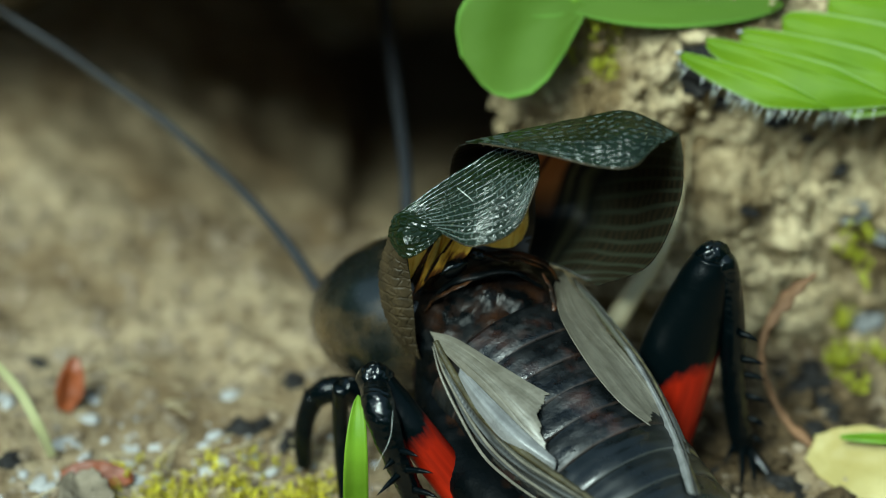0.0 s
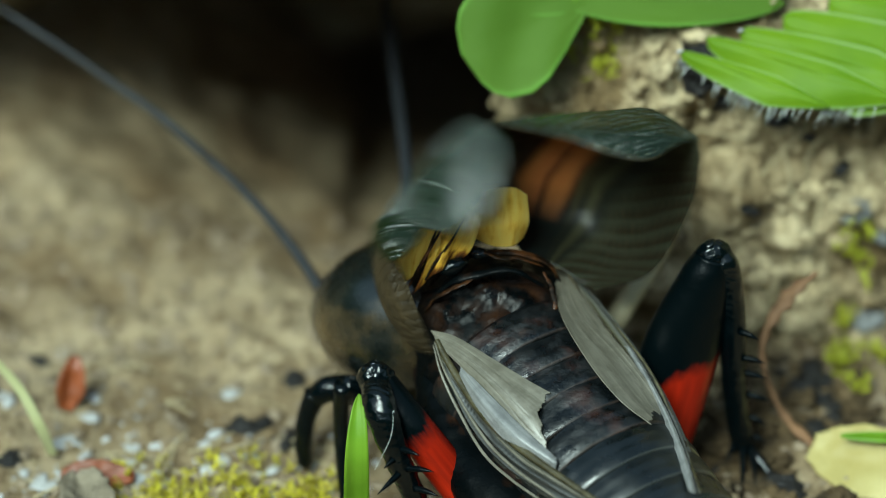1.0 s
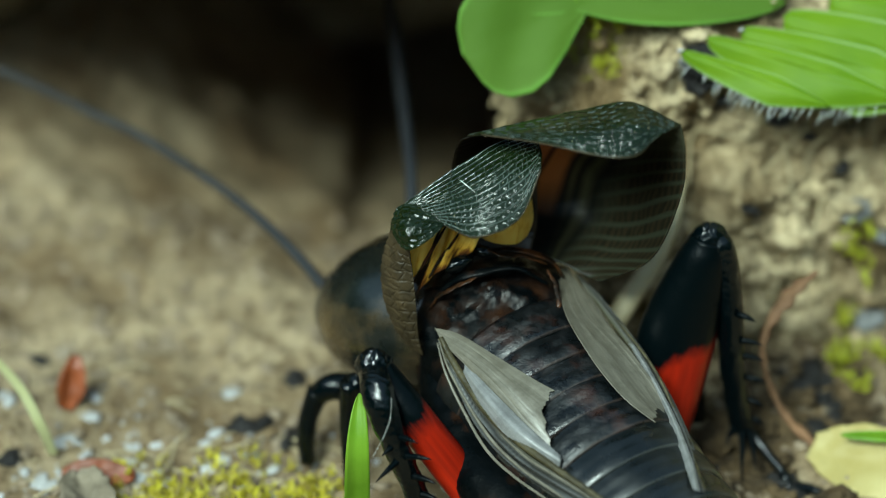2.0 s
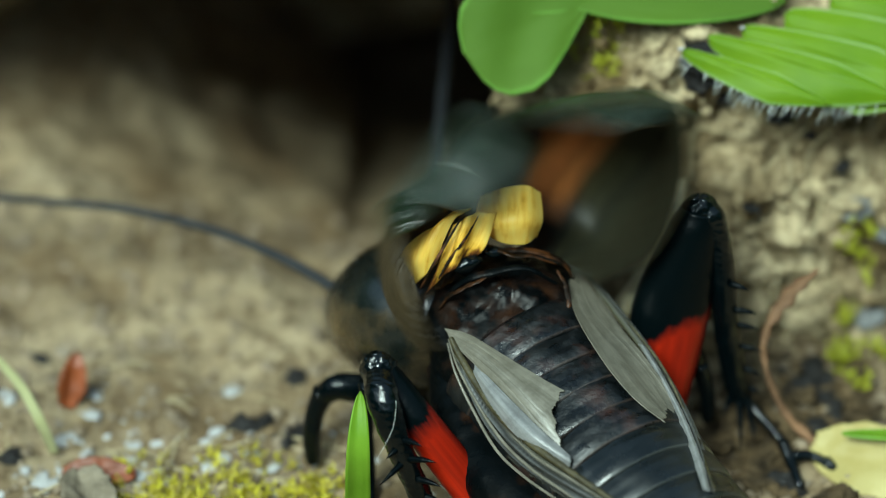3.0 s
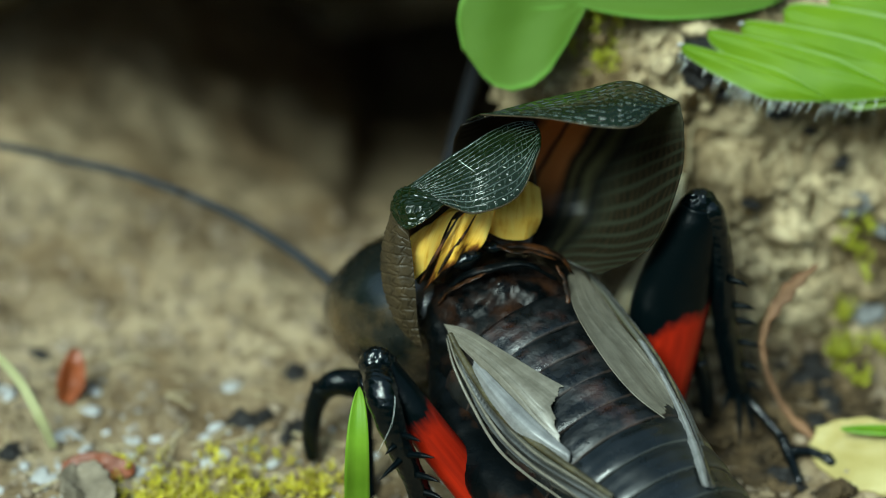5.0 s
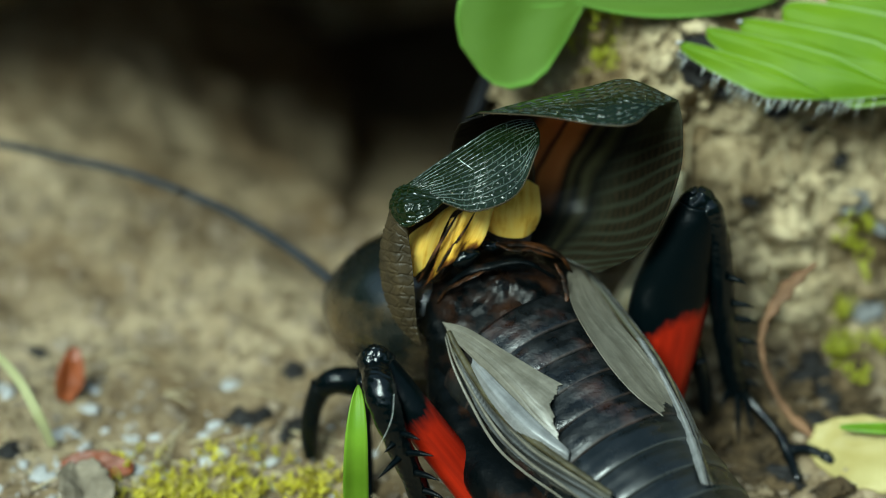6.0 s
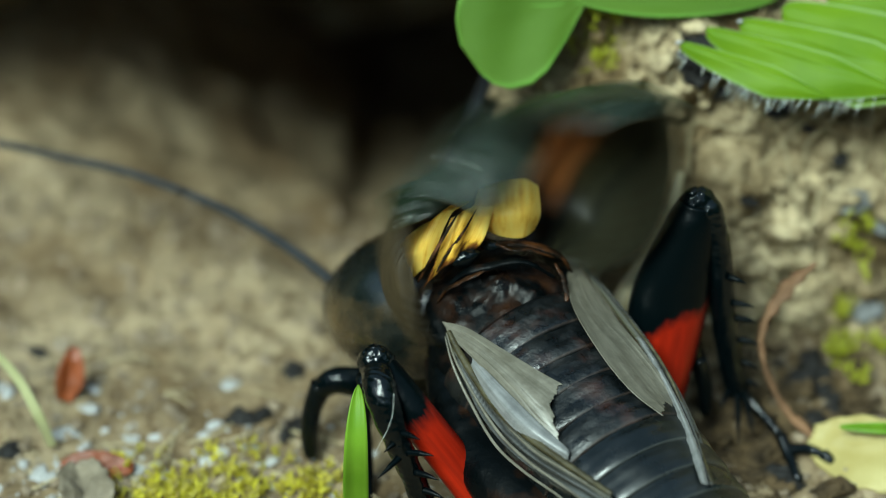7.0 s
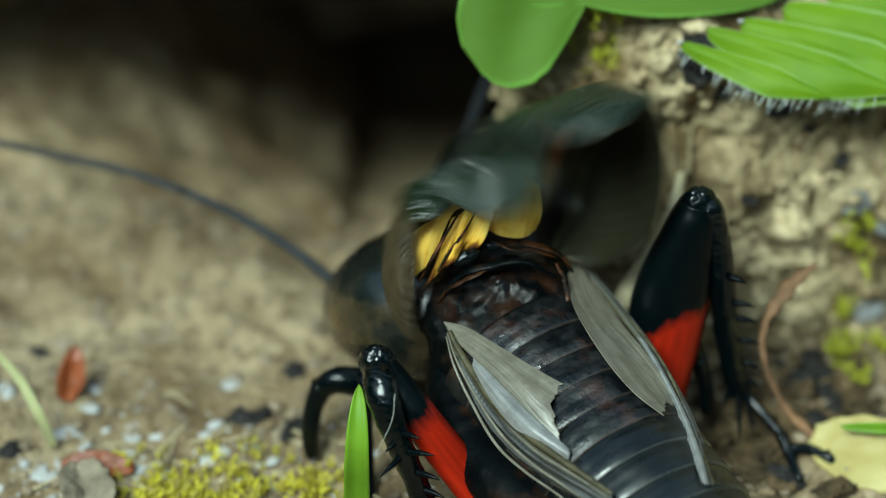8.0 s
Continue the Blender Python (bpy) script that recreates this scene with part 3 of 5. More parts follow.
def make_thorax():
    part("metanotum", dome(A0 + (0, 0, 0.15), (AXIS * 3.0, SIDE * 3.15, TOP * 2.75), 60, 90,
                           lambda a, b: 1 + 0.03 * np.cos(6 * a), 0.10, 1.1), M_NOTUM, cricket, "dark brown glossy bare back plate")
    part("notum_rim", tube([(-0.18, -3.01, 6.28), (0.32, -3.10, 7.41), (1.31, -3.10, 8.19), (2.70, -2.97, 8.34), (4.00, -2.94, 7.92), (4.61, -2.93, 7.00)],
                           [(0.10, 0.04), (0.15, 0.05), (0.10, 0.04), (0.14, 0.05), (0.15, 0.05), (0.07, 0.04)], 60, 12, (0, 0, 1), lambda s, w: 1 + 0.3 * np.sin(s * 23) * np.sin(w)), M_RIM, cricket, "orange brown rim behind the wing roots")
    for pts, rad, mat in (([(-0.04, -3.74, 6.65), (0.61, -3.94, 7.65), (1.70, -3.92, 8.15), (2.99, -3.87, 8.21), (3.99, -3.82, 7.49)], 0.14, M_NOTUM),):
        part("thorax_ridge", tube(pts, [(rad * 0.5, rad * 0.4), (rad * 1.4, rad * 0.7), (rad, rad * 0.6), (rad * 0.6, rad * 0.4)], 40, 10, (0, 0, 1),
                                  lambda q, w: 1 + 0.25 * np.sin(q * 17 + w) + 0.15 * np.sin(q * 41)), mat, cricket)
    for at, axes in (((0.87, -3.69, 8.27), ((0.50, 0.1, 0.05), (0.1, 0.3, 0.1), (0, -0.1, 0.35))), ((1.67, -3.08, 8.37), ((0.35, -0.1, 0.0), (0.05, 0.25, 0.05), (0, -0.1, 0.2)))):
        part("axillary_sclerite", dome(at, axes, 20, 24, None, 0.15, 0.3), M_BLACK, cricket)
    for pts, wide in (
        ([(-0.18, -4.16, 6.61), (0.22, -4.22, 7.32), (1.01, -4.27, 7.88), (1.70, -4.05, 8.15)], 0.08),
        ([(3.99, -3.35, 7.74), (4.29, -3.88, 7.41), (4.38, -4.40, 6.95), (4.28, -4.72, 6.57)], 0.06),
        ([(1.47, -2.90, 8.59), (2.30, -3.38, 8.47), (3.19, -3.36, 8.35), (3.99, -3.23, 7.88)], 0.07)):
        part("thorax_ridge", tube(pts, [(wide * 0.6, wide * 0.3), (wide * 1.4, wide * 0.5), (wide * 1.2, wide * 0.4), (wide * 0.5, wide * 0.3)], 50, 10, (0, 0, 1),
                                  lambda q, w: 1 + 0.3 * np.sin(q * 19 + w) + 0.15 * np.sin(q * 43)), M_RIM, cricket, "rusty brown crease of the back")


def make_front():
    lean = np.array((-0.62, 0.62, -0.48))
    lean /= np.linalg.norm(lean)
    across = np.cross(lean, (0, 0, 1.0))
    across /= np.linalg.norm(across)
    high = np.cross(across, lean)
    part("pronotum", dome((-1.04, -1.21, 4.07), (across * 3.1, high * 2.75, -lean * 2.6), 36, 48,
                          lambda a, b: (np.abs(np.sin(a)) ** -0.35).clip(1, 1.3) * (1 + 0.015 * np.sin(3 * b))), M_PRON, cricket, "dark shield with a dull golden sheen")
    head = part("head", dome((-1.95, 0.41, 2.26), (across * 2.3, high * 2.3, -lean * 2.2), 28, 36), M_BLACK, cricket, "round glossy black head")
    part("compound_eye", dome((-3.56, 0.12, 2.23), (across * 0.5, high * 0.75, lean * 0.6), 16, 20), M_BLACK, head)
    part("compound_eye", dome((-0.29, 2.63, 1.17), (across * 0.5, high * 0.75, lean * 0.6), 16, 20), M_BLACK, head)


def veins(fan, cross, height, bow=0.0, thin=0.13):
    """Raised veins: cross main veins part the sheet into columns, each with its own thin lines along the sheet."""
    def lift(u, v):
        b = v * cross + 0.30 * np.sin(u * 4 + 1) + bow * (u - 0.5) ** 2
        col = np.floor(b)
        a = u * fan + 0.35 * np.sin(col * 2.4) + 0.25 * np.sin(v * 7) + 0.12 * np.sin(b * 6.3 + col)
        ra = np.exp(-((np.abs(a - np.round(a)) / thin) ** 2))
        rb = np.exp(-((np.abs(b - np.round(b)) / thin) ** 2))
        return height * (ra * (1 - 0.6 * rb) + 0.45 * rb)
    return lift


def lattice(strips, cells, height, seed, width=0.10, along_u=True, dashes=False, warp=0.22, tilt=0.9):
    """Rows of small uneven cells between raised veins. dashes: the cells of a row are parted by gaps instead of veins."""
    rng = np.random.RandomState(seed)
    shift, pace = rng.uniform(0, 1, strips + 6), rng.uniform(0.8, 1.25, strips + 6)
    lean = rng.uniform(-1, 1, (strips + 6, 64, 3))

    def lift(u, v):
        s, q = (u, v) if along_u else (v, u)
        a = s * strips + 2.0 + warp * np.sin(q * 6 + seed) + 0.6 * warp * np.sin(q * 15 + 9 * s) + 0.4 * warp * np.sin(q * 31 - 14 * s)
        row = np.floor(a).astype(int).clip(0, strips + 5)
        f = a - np.floor(a)
        b = q * cells * pace[row] + shift[row] + 0.2 * np.sin(a * 5 + 7 * q)
        cell = np.floor(b).astype(int) % 64
        g = b - np.floor(b)
        k = lean[row, cell]
        ea, eb = np.minimum(f, 1 - f), np.minimum(g, 1 - g)
        wide = width * (1 + 0.35 * k[..., 2])
        main, cross = np.exp(-((ea / wide) ** 2)), np.exp(-((eb / wide) ** 2))
        slant = tilt * (k[..., 0] * (f - 0.5) + k[..., 1] * (g - 0.5)) * np.sin(math.pi * f) * np.sin(math.pi * g)
        if dashes:
            return height * (cross * (1 - np.exp(-((ea / 0.16) ** 2))) * (0.8 + 0.3 * k[..., 2]) + slant)
        return height * (np.maximum(main * (0.85 + 0.3 * k[..., 2]), 0.75 * cross) + slant)
    return lift


def vein_net(g, strips, cells, seed, radius, along_u=True, dashes=False):
    """Fine raised veins on a sheet: long ones, and short cross ones between them; or, as dashes, short ones in rows alone."""
    rng = np.random.RandomState(seed)
    n = normals(g)
    nu, nv = g.shape[:2]

    def place(a, q):
        """The sheet's place and normal at a across the long veins and q along them."""
        a = a + (0.30 * math.sin(6 * q + seed) + 0.12 * math.sin(17 * q + 9 * a)) / strips
        u, v = (a, q) if along_u else (q, a)
        i, j = int(round(min(max(u, 0), 1) * (nu - 1))), int(round(min(max(v, 0), 1) * (nv - 1)))
        return g[i, j], n[i, j]

    verts, faces, uvs = [], [], []

    def ridge(ends, r):
        run = [place(*e) for e in ends]
        c = np.array([p for p, _ in run])
        up = np.array([k for _, k in run])
        t = np.gradient(c, axis=0)
        side = np.cross(t, up)
        side /= np.maximum(np.linalg.norm(side, axis=1, keepdims=True), 1e-9)
        k = len(verts)
        for m in range(len(c)):
            w = r * (1 if 0 < m < len(c) - 1 else 0.4)
            verts.extend([c[m] + up[m] * 0.048 - side[m] * w, c[m] + up[m] * (0.05 + 1.1 * w), c[m] + up[m] * 0.048 + side[m] * w])
            uvs.extend([(m / len(c), 0), (m / len(c), 0.5), (m / len(c), 1)])
            if m:
                b = k + 3 * m
                faces.extend([(b - 3, b - 2, b + 1, b), (b - 2, b - 1, b + 2, b + 1)])

    for row in range(strips):
        a0, a1 = row / strips, (row + 1) / strips
        if not dashes:
            q0, q1 = rng.uniform(0, 0.10), 1 - rng.uniform(0, 0.04)
            ridge([(a0, q) for q in np.linspace(q0, q1, 70)], radius * rng.uniform(0.8, 1.2))
        count = max(2, int(cells * rng.uniform(0.8, 1.2)))
        shift = rng.uniform(0, 1)
        for c in range(count):
            q = (c + shift + rng.uniform(-0.2, 0.2)) / count
            if not 0.02 < q < 0.98:
                continue
            if dashes:
                if rng.uniform() < 0.12:
                    continue
                lo, hi = a0 + rng.uniform(0.05, 0.2) / strips, a1 - rng.uniform(0.05, 0.2) / strips
                ridge([(lo + (hi - lo) * k, q + 0.012 * math.sin(3 * k + c)) for k in np.linspace(0, 1, 9)], radius * rng.uniform(0.7, 1.3))
            else:
                bend = rng.uniform(-0.012, 0.012)
                ridge([(a0 + (a1 - a0) * k, q + bend * math.sin(3.1 * k)) for k in np.linspace(0, 1, 6)], radius * rng.uniform(0.5, 0.9))
    return np.array(verts), faces, np.array(uvs)


def net(fan, cross, height, seed=1, line=0.16):
    """Uneven cells parted by thin raised veins."""
    jit = np.random.RandomState(seed).uniform(0.15, 0.85, (fan + 4, cross + 4, 2))

    def lift(u, v):
        a, b = u * fan + 1.5, v * cross + 1.5 + 0.5 * np.sin(u * 3)
        ia, ib = np.floor(a).astype(int), np.floor(b).astype(int)
        best = np.full((2,) + u.shape, 9.0)
        for da in (-1, 0, 1):
            for db in (-1, 0, 1):
                ca, cb = (ia + da).clip(0, fan + 3), (ib + db).clip(0, cross + 3)
                p = jit[ca, cb]
                d = np.hypot((a - ia - da - p[..., 0]) * 1.25, b - ib - db - p[..., 1])
                best = np.sort(np.concatenate([best, d[None]]), axis=0)[:2]
        edge = best[1] - best[0]
        return height * np.exp(-((edge / line) ** 2))
    return lift


RIGHT_ROOT = (3.62, -2.32, 7.41)


def pleats(folds, height):
    """Deep folds along the sheet, finely barred across."""
    def lift(u, v):
        fade = np.minimum(1, 6 * np.minimum(v, 1 - v) + 0.2)
        return height * fade * np.abs(np.sin(u * folds * math.pi + 0.6 * np.sin(v * 3))) + 0.005 * np.sin(v * 260 + 4 * u)
    return lift


LEFT_ROOT = (-0.08, -2.90, 6.72)


def finish_tip(g, wing, seed, row):
    """A pale thickened margin along one edge, and grains of dust."""
    edge = g[row][:: max(1, g.shape[1] // 24)]
    part("wing_margin", tube(edge, [(0.03, 0.03), (0.035, 0.035), (0.03, 0.03)], 80, 6), M_SIDE, wing, "pale thin wing margin")
    rng = random.Random(seed)
    n = normals(g)
    grains = []
    for _ in range(20):
        i, j = rng.randrange(2, g.shape[0] - 2), rng.randrange(2, g.shape[1] - 2)
        r = rng.uniform(0.008, 0.018)
        for k in (-1, 1):
            grains.append(dome(tuple(g[i, j] + n[i, j] * 0.05 * k), ((r, 0, 0), (0, r, 0), (0, 0, r)), 4, 6))
    tagged(part("dust", join(grains), M_ROOT, wing, "specks of pale dust"), kind="stuff")


def make_right_forewing():
    back_rows = [
        [(2.92, -2.26, 7.48), (3.62, -2.32, 7.41), (4.31, -2.61, 7.38), (5.01, -3.00, 7.22), (5.53, -3.33, 7.29)],
        [(1.68, -1.49, 8.40), (3.45, -0.42, 7.65), (5.17, -0.54, 7.35), (6.51, -2.09, 7.99), (7.26, -3.66, 8.92)],
        [(0.44, -1.03, 9.88), (3.14, 0.32, 9.00), (5.17, 0.55, 8.81), (6.91, -0.74, 9.60), (8.17, -3.23, 11.62)],
        [(0.38, -0.94, 11.24), (2.92, 0.28, 10.82), (5.11, 0.44, 11.01), (7.04, -0.70, 11.98), (8.27, -2.69, 13.19)],
        [(0.61, -1.13, 12.25), (2.67, -1.12, 13.04), (5.01, -1.19, 13.74), (6.55, -1.41, 14.26), (8.14, -2.23, 14.06)]]
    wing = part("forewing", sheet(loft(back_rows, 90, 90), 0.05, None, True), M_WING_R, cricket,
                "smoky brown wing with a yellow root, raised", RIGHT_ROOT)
    part("wing_root", sheet(loft([
        [(1.43, -2.54, 8.70), (2.10, -3.05, 8.71), (2.85, -3.08, 8.68), (3.28, -2.59, 8.64)],
        [(1.15, -2.35, 9.24), (2.05, -3.01, 9.70), (2.88, -2.98, 9.73), (3.45, -2.34, 9.25)],
        [(1.27, -1.69, 9.72), (2.06, -1.73, 10.14), (2.89, -1.66, 10.21), (3.42, -1.52, 9.76)]], 40, 40), 0.05, lambda u, v: 0.05 * np.sin(v * 7 + 2 * u) * np.sin(u * 3), True), M_GOLD, cricket, "bright yellow wing root")
    tip_rows = [
        [(0.83, -1.19, 12.49), (3.06, -1.34, 13.40), (5.00, -1.28, 13.93), (6.45, -1.42, 14.39), (8.14, -2.20, 14.08)],
        [(1.06, -1.74, 13.08), (3.22, -2.43, 13.97), (5.15, -2.80, 14.46), (6.53, -2.86, 14.70), (7.75, -2.65, 14.33)],
        [(1.29, -1.98, 13.41), (3.40, -3.08, 14.13), (5.31, -3.89, 14.40), (6.50, -3.96, 14.48), (7.23, -3.06, 14.46)]]
    finish_tip(loft(tip_rows, 30, 80), wing, 1, -1)
    part("apical_field", sheet(loft(tip_rows, 220, 340), 0.05, lattice(16, 9, -0.02, 3, 0.13, False, True, 0.12, 0.8), True), M_TIP, wing, "shiny dark green netted wing tip")
    part("vein_net", vein_net(loft(tip_rows, 220, 340), 18, 9, 4, 0.018, False, True), M_VEIN, wing, "short grey-green raised veins in rows")
    return wing


def make_left_forewing():
    back_rows = [
        [(-0.84, -3.19, 5.91), (-0.18, -3.12, 6.77), (0.52, -2.89, 7.36), (1.32, -2.48, 7.53), (3.12, -2.13, 7.64)],
        [(-1.11, -3.00, 7.84), (-0.38, -2.53, 8.10), (0.52, -2.12, 8.27), (1.52, -1.64, 8.53), (3.32, -1.44, 8.62)],
        [(-1.54, -2.93, 10.11), (-0.47, -2.11, 10.46), (0.71, -1.45, 10.94), (1.70, -1.09, 11.36), (3.18, -1.03, 12.06)]]
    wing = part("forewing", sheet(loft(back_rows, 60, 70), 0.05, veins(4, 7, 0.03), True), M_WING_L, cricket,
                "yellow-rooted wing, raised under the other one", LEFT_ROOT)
    tip_rows = [
        [(-1.50, -2.81, 10.56), (-0.12, -2.02, 11.19), (1.26, -1.44, 11.88), (2.38, -1.11, 12.28), (3.19, -1.21, 12.46)],
        [(-0.96, -3.40, 10.94), (0.22, -3.36, 11.46), (1.42, -3.24, 12.07), (2.56, -2.66, 12.45), (3.39, -2.08, 12.67)],
        [(-0.23, -3.80, 11.09), (0.31, -4.42, 11.28), (1.22, -4.93, 11.45), (2.60, -4.38, 11.80), (3.39, -2.84, 12.70)]]
    finish_tip(loft(tip_rows, 40, 80), wing, 2, -1)
    part("apical_field", sheet(loft(tip_rows, 300, 340), 0.05, lattice(16, 18, -0.02, 5, 0.085, True, False, 0.2, 0.9), True), M_TIP, wing, "shiny dark green netted wing tip")
    part("vein_net", vein_net(loft(tip_rows, 300, 340), 13, 17, 6, 0.019), M_VEIN, wing, "net of grey-green raised veins")
    part("wing_root", sheet(loft([
        [(-1.51, -3.69, 7.17), (-0.91, -4.17, 7.85), (-0.24, -3.94, 8.58)],
        [(-1.63, -3.36, 7.73), (-0.91, -4.05, 8.93), (0.00, -3.69, 9.35)],
        [(-1.35, -3.13, 8.47), (-0.51, -3.47, 9.62), (0.43, -3.14, 10.01)],
        [(-0.77, -3.00, 9.08), (0.12, -2.90, 9.82), (0.91, -2.68, 10.10)]], 40, 40), 0.05, lambda u, v: 0.06 * np.sin(v * 9 + 2 * u), True), M_GOLD, cricket, "bright yellow wing root")
    part("wing_root", sheet(loft([
        [(-0.71, -4.25, 7.29), (0.12, -4.02, 8.18), (1.07, -3.59, 8.54)],
        [(-0.18, -3.87, 8.36), (0.55, -3.64, 9.10), (1.50, -3.41, 9.06)],
        [(0.32, -3.09, 9.60), (1.06, -3.09, 10.08), (1.86, -2.73, 9.88)]], 40, 40), 0.05, lambda u, v: 0.10 * np.sin(v * 13 + 3 * u), True), M_AMBER, cricket, "amber streaked wing root")
    for path in (
        [(0.67, -3.26, 10.17), (0.26, -3.62, 9.60), (-0.32, -4.10, 8.71), (-0.83, -4.30, 7.69)],
        [(1.20, -3.29, 10.14), (0.75, -3.64, 9.41), (0.22, -3.87, 8.67), (-0.18, -4.15, 8.03)]):
        part("wing_vein", tube(path, [(0.015, 0.012), (0.045, 0.02), (0.06, 0.02), (0.03, 0.02)], 30, 8, (0, -0.77, 0.64)), M_RIM, cricket, "dark brown vein of the wing root")
    part("fibre", tube([(0.55, -2.88, 12.11), (0.78, -3.03, 12.01), (1.09, -3.36, 12.00)], [(0.006, 0.006), (0.009, 0.009), (0.005, 0.005)], 14, 5), M_HAIR, wing, "pale fibre stuck to the wing tip")
    part("wing_fold", sheet(loft([
        [(-1.59, -3.09, 10.84), (-1.26, -3.07, 11.03), (-0.76, -3.38, 11.13), (0.04, -3.91, 11.11)],
        [(-1.76, -3.73, 10.71), (-1.29, -4.12, 11.18), (-0.66, -4.19, 11.24), (0.08, -4.03, 11.13)],
        [(-1.56, -4.26, 10.54), (-1.21, -4.76, 10.57), (-0.56, -4.70, 10.95), (0.08, -4.14, 11.15)]], 80, 80), 0.06, lambda u, v: -0.10 * np.exp(-((u - 0.6 - 0.1 * np.sin(5 * v)) / 0.16) ** 2) * np.exp(-((v - 0.4) / 0.3) ** 2) + 0.06 * np.exp(-((u - 0.28 - 0.1 * v) / 0.05) ** 2) + net(9, 8, -0.05, 7, 0.2)(u, v), True), M_TIP, wing, "puckered shiny fold")
    side_rows = [
        [(-1.73, -3.42, 10.45), (-1.49, -3.91, 10.50), (-1.21, -4.36, 10.27)],
        [(-2.11, -3.67, 8.92), (-1.61, -4.35, 9.34), (-1.08, -4.43, 9.25)],
        [(-2.10, -4.19, 7.67), (-1.54, -4.88, 8.09), (-0.96, -4.93, 8.03)],
        [(-1.65, -4.76, 6.37), (-1.23, -5.19, 6.63), (-0.87, -5.29, 6.67)],
        [(-0.91, -5.13, 5.61), (-0.81, -5.23, 5.65), (-0.71, -5.35, 5.67)]]
    part("lateral_field", sheet(loft(side_rows, 200, 80), 0.05, lattice(14, 2, 0.05, 9, 0.09, True, False, 0.06, 0.3), True), M_SIDE, wing, "grey-brown ribbed wing side")
    return wing


def torn(g, deep=0.5):
    """Frays the far end and the inner edge of a sheet."""
    nu, nv = g.shape[:2]
    h = g.copy()
    for i in range(nu):
        bite = deep * (0.55 + 0.8 * fbm(i / nu * 5, 2.2)) + 0.03 * fbm(i * 0.12, 7.1)
        for j in range(nv):
            k = max(0.0, (j / (nv - 1) - 0.7) / 0.3) ** 2
            back = g[i, j] - g[i, max(0, j - 3)]
            size = max(np.linalg.norm(back), 1e-6)
            h[i, j] = g[i, j] - back / size * bite * k
    return h


def make_hind_wings():
    part("hind_wing", sheet(torn(loft([
        [(0.02, -5.08, 6.53), (0.91, -5.65, 6.71), (2.28, -6.82, 6.64), (3.44, -7.76, 6.53), (4.27, -8.28, 6.37)],
        [(0.14, -5.32, 6.48), (1.26, -6.65, 6.60), (2.53, -8.05, 6.49), (3.46, -9.02, 6.19), (3.99, -9.61, 5.88)],
        [(0.26, -5.65, 6.40), (1.26, -7.03, 6.31), (2.42, -8.55, 6.05), (3.45, -9.79, 5.66), (4.41, -10.64, 5.28)]], 140, 80)), 0.03, veins(4, 1.3, 0.010), True),
        M_HIND, cricket, "folded grey papery hind wing")
    part("hind_wing_lobe", sheet(loft([
        [(1.06, -6.65, 6.29), (1.95, -7.98, 6.27), (3.08, -9.38, 5.99), (4.34, -10.66, 5.56)],
        [(1.06, -6.93, 6.27), (1.87, -8.45, 6.17), (2.90, -9.82, 5.94), (4.34, -10.87, 5.54)],
        [(1.00, -6.95, 6.09), (1.72, -8.50, 5.80), (2.75, -9.89, 5.54), (4.30, -10.96, 5.36)]], 24, 50), 0.03, veins(4, 1.5, 0.008), True),
        M_SILVER, cricket, "silvery narrow lobe of the hind wing")
    part("hind_wing_rib", sheet(loft([
        [(0.32, -5.87, 6.06), (1.46, -7.61, 5.81), (2.85, -9.53, 5.43), (4.18, -10.95, 5.30), (5.78, -12.49, 5.24)],
        [(0.55, -6.50, 6.01), (1.53, -8.29, 5.35), (2.75, -10.02, 5.08), (4.18, -11.48, 5.12), (5.68, -12.77, 5.15)],
        [(0.67, -6.52, 5.51), (1.40, -8.04, 4.48), (2.47, -9.62, 4.15), (3.90, -11.35, 4.43), (5.31, -12.69, 4.70)]], 60, 160), 0.05, pleats(3.5, 0.11), True),
        M_PLEAT, cricket, "dark ribbed fold of the hind wing")
    part("hind_wing", sheet(torn(loft([
        [(4.44, -1.55, 6.30), (4.57, -4.93, 7.18), (5.47, -7.05, 6.83), (6.53, -8.50, 6.34), (7.73, -9.25, 5.76)],
        [(4.68, -1.64, 6.43), (5.32, -4.17, 6.60), (6.39, -5.83, 6.19), (7.34, -7.25, 5.74), (8.12, -8.39, 5.31)],
        [(4.82, -1.86, 6.48), (5.84, -3.93, 6.26), (6.90, -5.70, 5.95), (7.75, -7.03, 5.53), (8.30, -8.23, 5.03)]], 140, 80)), 0.03, veins(4, 1.3, 0.010), True),
        M_HIND, cricket, "folded grey papery hind wing")
    part("hind_wing_rib", sheet(loft([
        [(4.98, -1.77, 6.27), (5.94, -3.55, 5.95), (7.21, -5.73, 5.45), (8.13, -8.08, 4.91), (8.88, -11.89, 5.18)],
        [(5.17, -1.99, 6.33), (6.35, -3.88, 6.02), (7.59, -6.05, 5.60), (8.46, -8.43, 5.10), (9.14, -12.01, 5.19)],
        [(5.34, -2.04, 6.11), (6.57, -4.06, 5.73), (7.84, -6.23, 5.23), (8.74, -8.48, 4.74), (9.36, -11.77, 4.86)]], 60, 160), 0.05, pleats(2.5, 0.09), True),
        M_PLEAT, cricket, "dark ribbed fold of the hind wing")


